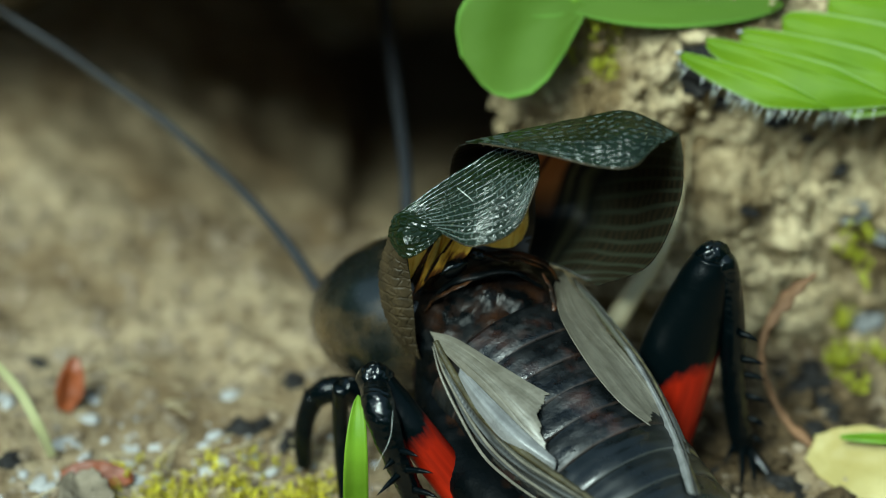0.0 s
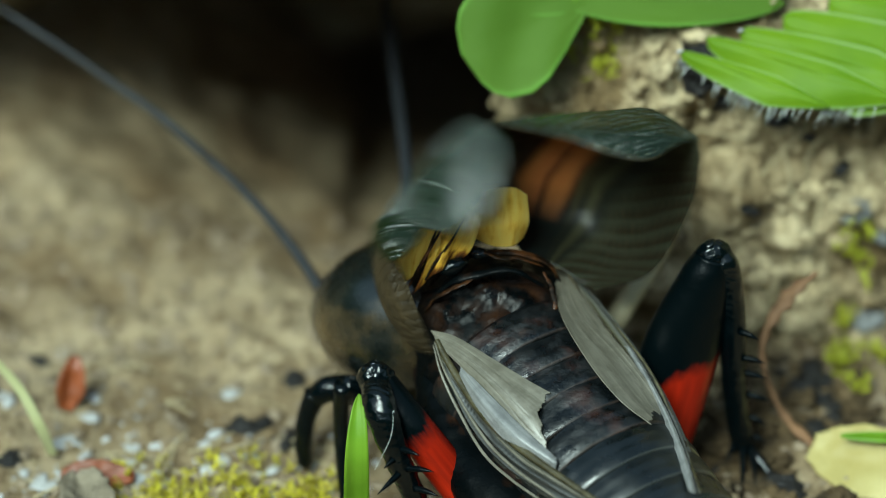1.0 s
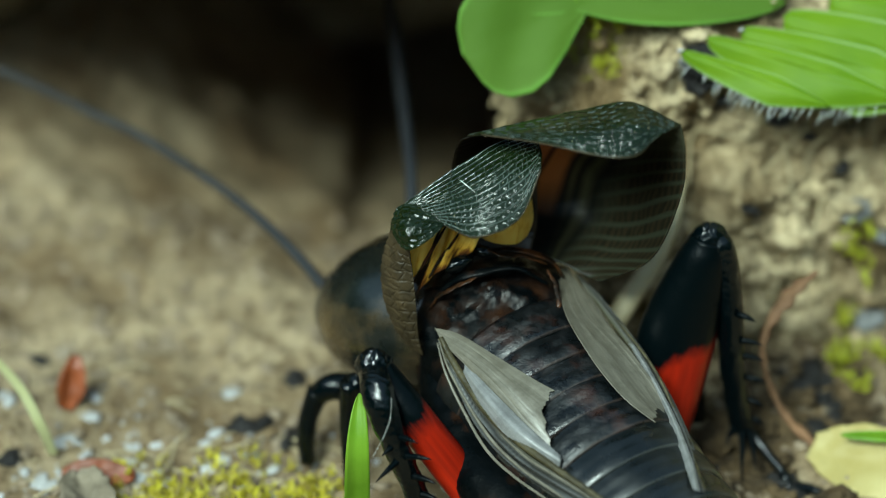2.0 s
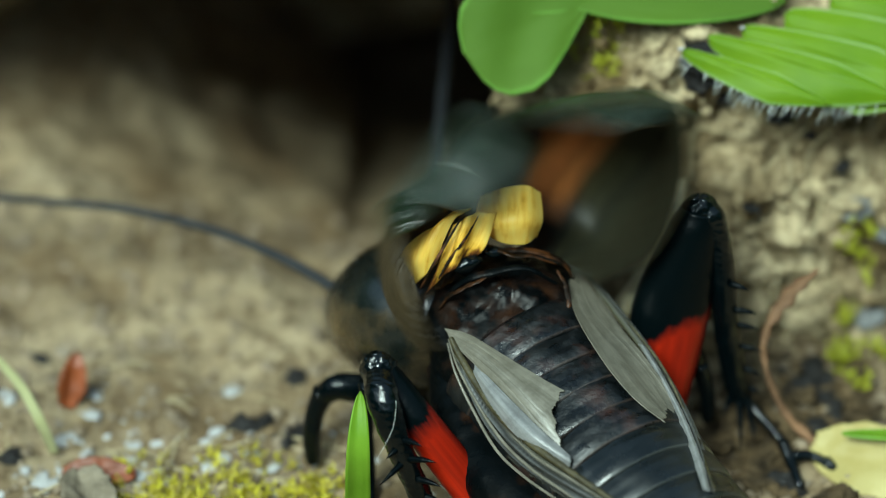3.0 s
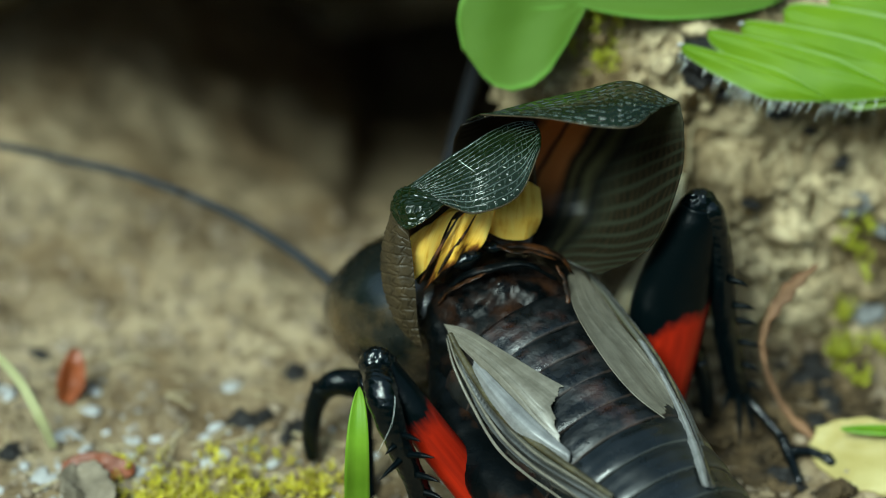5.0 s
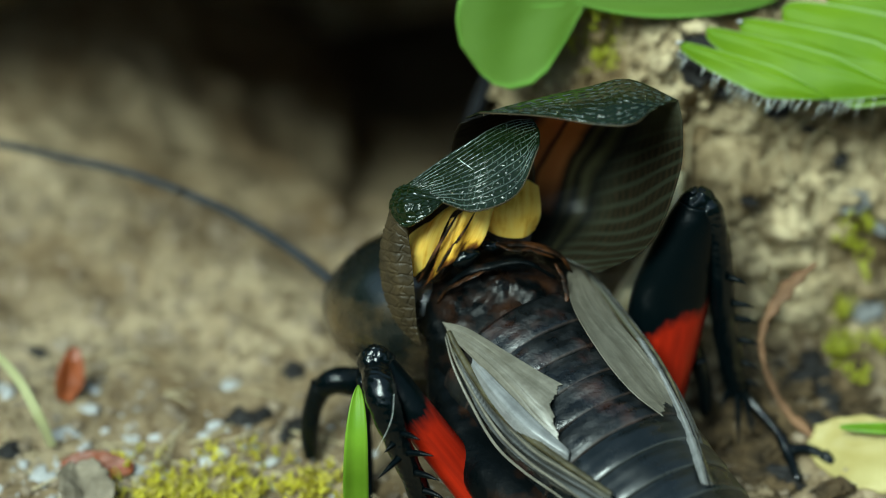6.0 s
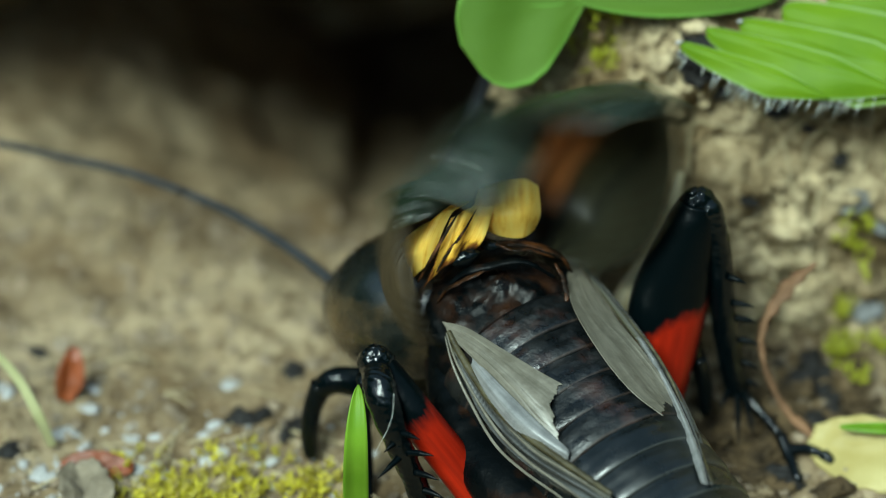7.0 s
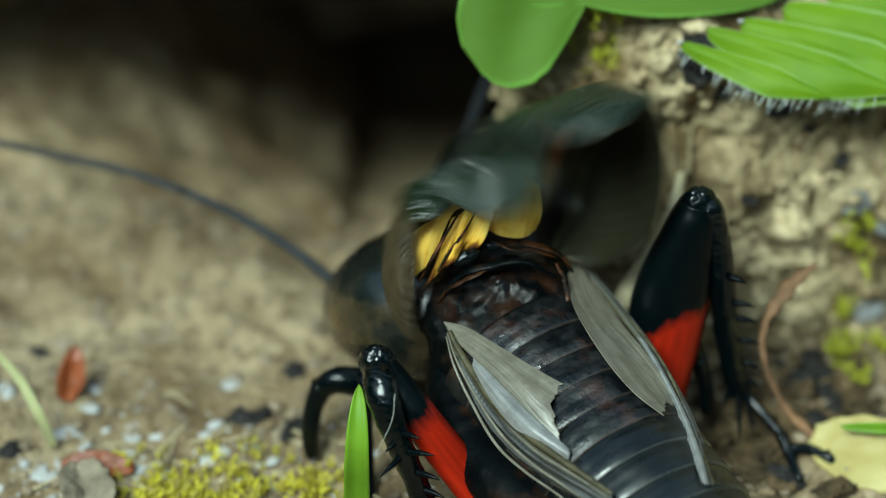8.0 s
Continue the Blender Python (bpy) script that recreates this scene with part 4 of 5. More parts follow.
def make_hind_wing_veins():
    """The stiff veins along the folded hind wings: an olive one crossed by pale bars, thin silvery ones beside it."""
    for path, wide in (
        ([(0.24, -5.63, 6.57), (0.61, -6.40, 6.28), (1.20, -7.46, 5.96), (1.91, -8.68, 5.74), (2.83, -9.84, 5.60), (3.97, -11.05, 5.56), (5.75, -12.72, 5.44)], 0.14),
        ([(6.39, -4.21, 6.25), (7.70, -6.35, 5.71), (8.60, -8.73, 5.06), (9.21, -12.04, 5.32)], 0.05)):
        part("hind_wing_vein", tube(path, [(wide * 0.6, wide * 0.4), (wide, wide * 0.6), (wide, wide * 0.6), (wide * 0.6, wide * 0.4)], 160, 10, (0, -0.6, 0.8),
                                    lambda q, w: 1 + 0.10 * np.exp(-((np.mod(q * 38, 1) - 0.5) / 0.16) ** 2)), M_BARRED, cricket, "olive vein crossed by pale bars")
    for path, wide in (
        ([(0.16, -5.44, 6.33), (0.47, -6.34, 5.88), (1.06, -7.51, 5.42), (1.97, -9.09, 4.94), (3.02, -10.49, 4.83), (4.16, -11.74, 4.89), (5.00, -12.58, 4.83)], 0.055),
        ([(0.12, -5.45, 6.17), (0.39, -6.32, 5.60), (0.96, -7.41, 4.92), (1.84, -8.98, 4.30), (2.84, -10.25, 4.18), (3.98, -11.58, 4.31), (4.36, -12.03, 4.23)], 0.055),
        ([(0.18, -5.44, 6.49), (0.61, -6.33, 6.21), (1.26, -7.38, 5.89), (2.03, -8.72, 5.38), (3.12, -10.28, 5.24), (4.53, -11.74, 5.36), (5.56, -12.72, 5.28)], 0.05),
        ([(5.25, -2.37, 6.26), (6.10, -4.18, 5.97), (7.04, -5.90, 5.63), (7.98, -7.60, 5.16)], 0.05)):
        part("hind_wing_vein", tube(path, [(wide * 0.5, wide * 0.4), (wide, wide * 0.6), (wide, wide * 0.6), (wide * 0.5, wide * 0.4)], 120, 10, (0, -0.6, 0.8),
                                    lambda q, w: 1 + 0.04 * np.sin(q * 300)), M_HIND, cricket, "thin silvery vein of the hind wing")
    part("hind_wing_lobe", sheet(loft([
        [(6.83, -5.01, 5.76), (7.42, -6.46, 5.59), (8.08, -8.30, 5.26), (8.51, -10.49, 5.30), (8.79, -12.18, 5.46)],
        [(6.94, -5.18, 5.86), (7.57, -6.63, 5.69), (8.24, -8.54, 5.44), (8.69, -10.71, 5.50), (8.91, -12.35, 5.57)],
        [(7.07, -5.13, 5.77), (7.69, -6.58, 5.60), (8.37, -8.48, 5.35), (8.83, -10.65, 5.42), (9.04, -12.29, 5.48)]], 30, 120), 0.03, veins(3, 30, 0.012), True), M_SILVER, cricket, "grey ribbed strip of the folded hind wing")


def spine(base, tip, r=0.14):
    b, t = np.array(base, float), np.array(tip, float)
    t = b + 1.25 * (t - b)
    m = (b + t) / 2 + np.array((0.02, 0, 0.04))
    return tube([b, m, t], [(r, r), (r * 0.75, r * 0.75), (0.01, 0.01)], 8, 8, (0.3, 0.2, 1))


def hind_leg(name, paint, hip, belly, knee, tibia, widths, spines, tarsus, up, shin_widths=((0.50, 0.50), (0.48, 0.48), (0.47, 0.47), (0.47, 0.47), (0.47, 0.47))):
    """Swollen thigh, knee, spiny shin with end spurs, and a foot of three joints."""
    hip, knee = np.array(hip), np.array(knee)
    leg = part(name, tube([hip, belly, knee * 0.75 + np.array(belly) * 0.25, knee], widths, 48, 32, up), paint, cricket, "glossy black thigh with a red inner base", hip)
    part("knee", dome(knee, ((0.62, 0, 0), (0, 0.6, 0), (0, 0, 0.64)), 40, 48, lambda a, b: 1 + 0.05 * np.cos(2 * b) * np.sin(a) + 0.03 * np.sin(7 * b + 3 * a) * np.sin(5 * a), 0.10, 0.35), M_BLACK, leg)
    shin = part("tibia", tube([knee + np.array((0, -0.05, -0.1)), *tibia], list(shin_widths), 160, 40, (0, 1, 0.2),
                              lambda s, w: 1 + 0.035 * np.sin(s * 31 + 2 * w) * np.sin(s * 17 - 3 * w) + 0.012 * np.sin(s * 53 + 5 * w) + 0.02 * np.sin(s * 97 + 3 * w) * np.sin(s * 61 - 7 * w)), M_BLACK, leg, "", knee)
    for base, tip in spines:
        part("spine", spine(base, tip), M_SPINE, leg)
    if tarsus:
        part("tarsus", join([tube(seg, [(0.24, 0.24), (0.2, 0.2), (0.16, 0.16)], 10, 10, (0, 0.3, 1)) for seg in tarsus]), M_BLACK, leg)
    return leg


def make_hind_legs():
    right = hind_leg("hind_leg", M_FEMUR, (7.72, -4.65, 1.68), (8.01, -3.22, 5.40), (8.98, -1.98, 9.37),
                     [(9.42, -2.18, 9.13), (9.74, -2.43, 7.75), (9.95, -2.72, 6.16), (10.18, -2.84, 3.99), (10.72, -2.95, 1.37)],
                     [(0.8, 0.7), (1.42, 1.0), (0.98, 0.85), (0.68, 0.66)],
                     [((10.15, -3.06, 6.85), (10.65, -3.34, 6.82)), ((10.32, -3.03, 5.63), (10.95, -3.27, 5.66)), ((10.44, -2.92, 4.83), (11.07, -3.17, 4.85)),
                      ((10.61, -2.89, 3.78), (11.25, -3.14, 3.78)), ((10.74, -2.94, 2.79), (11.29, -3.24, 2.73)), ((10.86, -2.91, 1.89), (11.34, -3.21, 1.84)),
                      ((10.66, -2.96, 1.67), (10.64, -4.86, 0.97)), ((10.46, -2.96, 1.67), (10.11, -3.72, 1.39)), ((10.91, -3.03, 1.59), (11.10, -4.47, 1.11))],
                     [[(10.80, -2.95, 1.38), (11.45, -3.63, 1.03), (12.23, -4.59, 0.66)], [(12.19, -4.56, 0.69), (12.50, -5.40, 0.31), (12.78, -6.39, 0.07)],
                      [(12.32, -5.07, 0.39), (13.13, -5.05, 0.43), (13.73, -5.27, 0.32)], [(13.69, -5.23, 0.37), (14.00, -5.48, 0.22), (14.17, -5.48, 0.22)]], (0.2, -0.9, 0.4))
    left = hind_leg("hind_leg", M_FEMUR_LOW, (3.0, -9.78, -0.24), (-0.51, -8.64, 4.7), (-2.27, -7.45, 6.74),
                    [(-2.10, -8.81, 6.52), (-1.52, -9.50, 4.92), (-0.90, -9.64, 3.04), (-0.16, -9.60, 0.29)],
                    [(0.75, 0.6), (0.70, 0.66), (0.62, 0.62), (0.56, 0.56)],
                    [((-1.48, -9.61, 5.41), (-0.89, -10.03, 5.54)), ((-1.21, -9.83, 4.69), (-0.45, -10.18, 4.89)), ((-0.94, -9.90, 3.82), (-0.27, -10.33, 3.93)),
                     ((-1.32, -9.78, 4.59), (-2.02, -10.51, 4.34)), ((-1.56, -9.72, 5.12), (-1.90, -10.07, 5.02)), ((-0.75, -9.84, 2.96), (-0.08, -10.22, 2.97))],
                    None, (0.2, -0.9, 0.4), [(0.5, 0.5), (0.58, 0.56), (0.46, 0.46), (0.42, 0.42), (0.44, 0.44)])
    part("fibre", tube([(-1.64, -9.34, 6.98), (-1.68, -9.69, 6.41), (-1.82, -9.93, 5.97), (-2.09, -10.12, 5.43), (-2.29, -10.29, 5.07)], [(0.005, 0.005), (0.006, 0.006), (0.006, 0.006), (0.005, 0.005), (0.004, 0.004)], 20, 5), M_HAIR, left, "thin pale fibre stuck to the shin")
    return right, left


def make_small_legs():
    front = part("front_leg", tube([(-1.91, -3.63, 2.27), (-2.92, -3.95, 2.66), (-3.76, -4.05, 2.86), (-4.33, -4.08, 2.51)],
                                        [(0.55, 0.55), (0.55, 0.55), (0.5, 0.5), (0.42, 0.42)], 24, 14, (0, 0.2, 1)), M_BLACK, cricket, "", (-1.91, -3.63, 2.27))
    part("tibia", tube([(-4.29, -4.01, 2.60), (-4.63, -4.23, 1.71), (-4.76, -4.52, 0.74), (-4.71, -4.75, -0.15)], [(0.44, 0.44), (0.36, 0.36), (0.34, 0.34), (0.3, 0.3)], 24, 12, (0, 1, 0.2)), M_BLACK, front)
    middle = part("middle_leg", tube([(-1.68, -5.25, 3.45), (-2.31, -5.52, 4.22), (-2.67, -5.76, 4.55)], [(0.5, 0.5), (0.45, 0.45), (0.36, 0.36)], 16, 12, (0, 0.2, 1)), M_BLACK, cricket, "", (-1.68, -5.25, 3.45))
    part("tibia", tube([(-2.67, -5.76, 4.55), (-2.77, -5.69, 2.77), (-2.70, -6.28, 1.13), (-2.60, -7.04, -0.09)], [(0.34, 0.34), (0.28, 0.28), (0.26, 0.26), (0.22, 0.22)], 24, 12, (0, 1, 0.2)), M_BLACK, middle)
    other = part("middle_leg", tube([(8.29, -3.21, 4.33), (8.85, -3.18, 3.90), (9.16, -3.21, 3.24)], [(0.4, 0.4), (0.4, 0.4), (0.3, 0.3)], 16, 12, (0, 0.2, 1)), M_BLACK, cricket)
    part("tibia", tube([(9.16, -3.21, 3.24), (9.46, -3.26, 1.93), (9.57, -3.47, 0.75)], [(0.34, 0.34), (0.3, 0.3), (0.26, 0.26)], 16, 12, (0, 1, 0.2)), M_BLACK, other)
    return front, middle


def make_antennae():
    one = part("antenna", tube([(-3.38, 0.00, 3.02), (-4.11, 0.83, 3.39), (-5.90, 2.15, 3.72), (-8.02, 3.39, 3.95), (-9.94, 4.26, 4.05)],
                                    [(0.3, 0.3), (0.23, 0.23), (0.2, 0.2), (0.18, 0.18), (0.17, 0.17)], 40, 10), M_ANT, cricket, "thin dark grey whip", (-4.01, 0.80, 3.34))
    far = part("flagellum", tube([(-9.94, 4.26, 4.05), (-12.28, 4.96, 4.10), (-14.42, 5.40, 4.01), (-16.57, 5.85, 3.92), (-20.45, 6.40, 3.80), (-25.66, 7.29, 3.62)],
                                 [(0.17, 0.17), (0.17, 0.17), (0.16, 0.16), (0.15, 0.15), (0.14, 0.14), (0.12, 0.12)], 50, 10), M_ANT, one, "", (-9.94, 4.26, 4.05))
    two = part("antenna", tube([(-0.81, 2.12, 4.61), (-0.40, 4.22, 5.57), (-0.25, 5.52, 5.86), (0.00, 9.09, 6.54), (0.19, 11.82, 7.15), (0.35, 14.65, 7.73)],
                                     [(0.28, 0.28), (0.24, 0.24), (0.24, 0.24), (0.23, 0.23), (0.22, 0.22), (0.2, 0.2)], 40, 10), M_ANT, cricket, "thin dark grey whip", (-0.81, 2.12, 4.61))
    return one, far, two


make_abdomen()
make_thorax()
make_front()
make_hind_wings()
make_hind_wing_veins()
wing_r, wing_l = make_right_forewing(), make_left_forewing()
leg_r, leg_l = make_hind_legs()
leg_f, leg_m = make_small_legs()
ant_l, ant_tip, ant_r = make_antennae()


# ---- plants and litter ----
def leaf_grid(base, tip, face, half, nu=60, nv=21, droop=0.0, fold=0.0, teeth=0, bite=0.0):
    """A leaf blade from base to tip. half(s): its half width; face: the way its upper side looks; teeth point to the tip."""
    b, t = np.array(base, float), np.array(tip, float)
    ax = t - b
    length = np.linalg.norm(ax)
    ax /= length
    f = np.array(face, float)
    side = np.cross(ax, f)
    side /= np.linalg.norm(side)
    f = np.cross(side, ax)
    g = np.zeros((nu, nv, 3))
    for i, s in enumerate(np.linspace(0, 1, nu)):
        w = half(s)
        saw = (s * teeth) % 1.0 if teeth else 0
        for j, k in enumerate(np.linspace(-1, 1, nv)):
            wide = w[k > 0] if isinstance(w, tuple) else w
            wide *= 1 - (bite if k > 0 else bite * 0.3) * (1 - saw) * abs(k) ** 2 if teeth else 1
            p = b + ax * length * s + side * k * wide
            p = p + f * (-droop * s * s * length + fold * abs(k) * wide + 0.05 * wide * math.sin(9 * s + 3 * k))
            g[i, j] = p
    return g


def make_clover():
    stem_top = (4.63, 5.36, 13.14)
    plant = thing("clover_plant", (6.83, 6.00, 13.55), "green clover with a round leaflet hanging before the bank", "plant")
    part("leaflet", sheet(leaf_grid((5.24, 5.29, 13.06), (0.81, 3.43, 12.08), (0.1, -0.75, 0.65), lambda s: 2.12 * float(np.interp(s, (0, 0.1, 0.3, 0.5, 0.65, 0.8, 0.9, 0.96, 1), (0.03, 0.24, 0.60, 0.90, 1.0, 0.94, 0.76, 0.5, 0.03))), 70, 31, 0.05, 0.08), 0.1, veins(1, 8, 0.02), True), M_LEAF, plant)
    part("leaflet", sheet(leaf_grid(stem_top, (-0.65, 7.58, 14.54), (0.1, -0.5, 0.85), lambda s: 1.5 * math.sin(math.pi * min(1, 0.06 + s * 0.97)) ** 0.6, 50, 25, 0.05, 0.08), 0.1, veins(1, 8, 0.02), True), M_LEAF, plant)
    part("leaflet", sheet(leaf_grid(stem_top, (12.55, 5.83, 12.77), (0.0, -0.6, 0.8), lambda s: 0.95 * math.sin(math.pi * min(1, 0.06 + s * 0.97)) ** 0.6, 50, 25, 0.02, 0.1), 0.1, veins(1, 8, 0.02), True), M_LEAF, plant)
    part("stalk", tube([stem_top, (5.85, 6.97, 13.34), (6.82, 11.01, 12.72), (8.27, 18.68, 9.41)], [(0.2, 0.2), (0.22, 0.22), (0.25, 0.25), (0.28, 0.28)], 20, 10), M_GRASS, plant)


def make_lobed_leaf():
    """Five pointed lobes that lap over one another towards the stalk, hairy along the lower edge."""
    plant = thing("lobed_leaf_plant", (19.73, 2.86, 11.10), "bright green hairy toothed leaf reaching over the bank", "plant")
    rng = random.Random(4)
    hairs = []
    lobes = (((8.50, 3.56, 12.24), (13.81, 1.97, 10.97), 0.45, 0.95), ((9.46, 4.08, 12.48), (16.46, 2.34, 10.94), 0.6, 1.5), ((10.69, 4.40, 12.54), (18.11, 2.67, 10.87), 1.0, 2.1),
             ((12.25, 4.93, 12.78), (20.18, 2.97, 10.76), 1.5, 2.4), ((13.93, 5.56, 13.22), (21.84, 3.34, 10.73), 2.2, 2.6))
    for i, (tip, base, up, low) in enumerate(lobes):
        def half(s):
            k = (1 - s) ** 0.42 * min(1, 0.02 + 2.6 * s)
            return low * k + 0.02, up * k + 0.02
        g = leaf_grid(base, tip, (0.05, -0.72, 0.7), half, 60, 25, 0.03, -0.10)
        part("leaf_lobe", sheet(g, 0.1, lambda u, v: 0.05 * np.cos((v - 0.5) * 5) - 0.04 * np.exp(-((v - 0.5) / 0.04) ** 2), True), M_SERR, plant)
        if i in (0, 2):
            part("leaf_tip", dome(tip, ((0.12, 0, 0.03), (0, 0.06, 0), (-0.02, 0, 0.07)), 8, 10, None, 0.4, 0.15), M_PALE, plant, "dry whitish tip of a leaf lobe")
        for j in range(6, 59):
            for edge, keep in ((0, 0.6 if i == 0 or (i == 1 and j < 24) else 0.0), (-1, 0.0)):
                if rng.random() > keep:
                    continue
                p = g[j, edge]
                out = p - g[j, 12]
                out = out / max(np.linalg.norm(out), 1e-6)
                q = p + out * rng.uniform(0.3, 0.7) + np.array([rng.uniform(-0.25, 0.1), rng.uniform(-0.1, 0.1), rng.uniform(-0.1, 0.1)])
                hairs.append(tube([p, (p + q) / 2, q], [(0.013, 0.013), (0.011, 0.011), (0.004, 0.004)], 3, 4))
    tagged(part("leaf_hairs", join(hairs), M_HAIR, plant, "fine white hairs"), kind="stuff")


def blade(name, label, points, width, material, face=(0, -1, 0.3), group=""):
    c = spline(points, 40)
    t = np.gradient(c, axis=0)
    side = np.cross(t, np.array(face, float))
    side /= np.linalg.norm(side, axis=1, keepdims=True)
    up = np.cross(side, t)
    up /= np.linalg.norm(up, axis=1, keepdims=True)
    g = np.zeros((40, 9, 3))
    for i in range(40):
        s = i / 39
        w = width * (1 - s ** 5) ** 0.7 * (0.85 + 0.15 * min(1, s * 3)) + 0.01
        for j, k in enumerate(np.linspace(-1, 1, 9)):
            g[i, j] = c[i] + side[i] * k * w + up[i] * 0.25 * w * abs(k)
    ob = part(name, sheet(g, 0.06, lambda u, v: 0.02 * np.cos(v * 40), True), material)
    return tagged(ob, label, "grass", group)


def scrap(name, label, base, tip, face, width, material, curl=0.3, category="leaf scrap", crumple=0.12):
    g = leaf_grid(base, tip, face, lambda s: width * math.sin(math.pi * (0.08 + 0.86 * s)) ** 0.7, 24, 13, curl * 0.3, curl)
    for row in g:
        for p in row:
            p += crumple * np.array((fbm(*(p * 2)), fbm(*(p * 2 + 9)), fbm(*(p * 2 + 19))))
    return tagged(part(name, sheet(g, 0.08, None, True), material), label, category)


def moss(name, label, spots, count, seed):
    """A cushion of tiny pointed leaves on short shoots. spots: x, y, spread."""
    rng = random.Random(seed)
    verts, faces, uvs = [], [], []
    for _ in range(count):
        cx, cy, z0, sx = rng.choice(spots)
        x, y = rng.gauss(cx, sx), rng.gauss(cy, sx * 0.8)
        z = (ground_height(x, y) if z0 is None else z0 + rng.gauss(0, sx * 0.7)) + rng.uniform(-0.15, 0.2)
        shoot = Vector((rng.gauss(0, 0.5), rng.gauss(-0.2, 0.5), 1)).normalized()
        for i in range(7):
            p = Vector((x, y, z)) + shoot * 0.09 * i
            a = rng.uniform(0, 6.3)
            out = (shoot + 0.9 * Vector((math.cos(a), math.sin(a), 0))).normalized()
            wide = out.cross(shoot)
            wide = (wide.normalized() if wide.length > 0.01 else Vector((1, 0, 0))) * rng.uniform(0.035, 0.08)
            length = rng.uniform(0.22, 0.46)
            k = len(verts)
            verts += [p - wide * 0.4, p + wide * 0.4, p + out * length * 0.5 + wide, p + out * length - shoot * 0.05, p + out * length * 0.5 - wide]
            faces += [(k, k + 1, k + 2, k + 4), (k + 4, k + 2, k + 3)]
            uvs += [(0, 0.4), (0, 0.6), (0.5, 1), (1, 0.5), (0.5, 0)]
    ob = part(name, (np.array([tuple(v) for v in verts]), faces, np.array(uvs)), M_MOSS if spots[0][2] is None else M_BANK_MOSS)
    return tagged(ob, label, "moss", kind="stuff")


def pebble(centre, r, rng, flat=1.0, rings=8, sides=10):
    off = rng.uniform(0, 50)
    v, f, uv = dome(centre, ((r * rng.uniform(0.8, 1.4), r * rng.uniform(-0.3, 0.3), 0), (0, r * rng.uniform(0.7, 1.2), 0), (rng.uniform(-0.3, 0.3) * r, rng.uniform(-0.3, 0.3) * r, flat * r * rng.uniform(0.5, 0.9))), rings, sides)
    c = np.array(centre)
    v = np.array([c + (p - c) * (1 + 0.55 * fbm(*((p - c) / r * 1.3 + off)) + 0.22 * fbm(*((p - c) / r * 3.4 + off))) for p in v])
    return v, f, uv


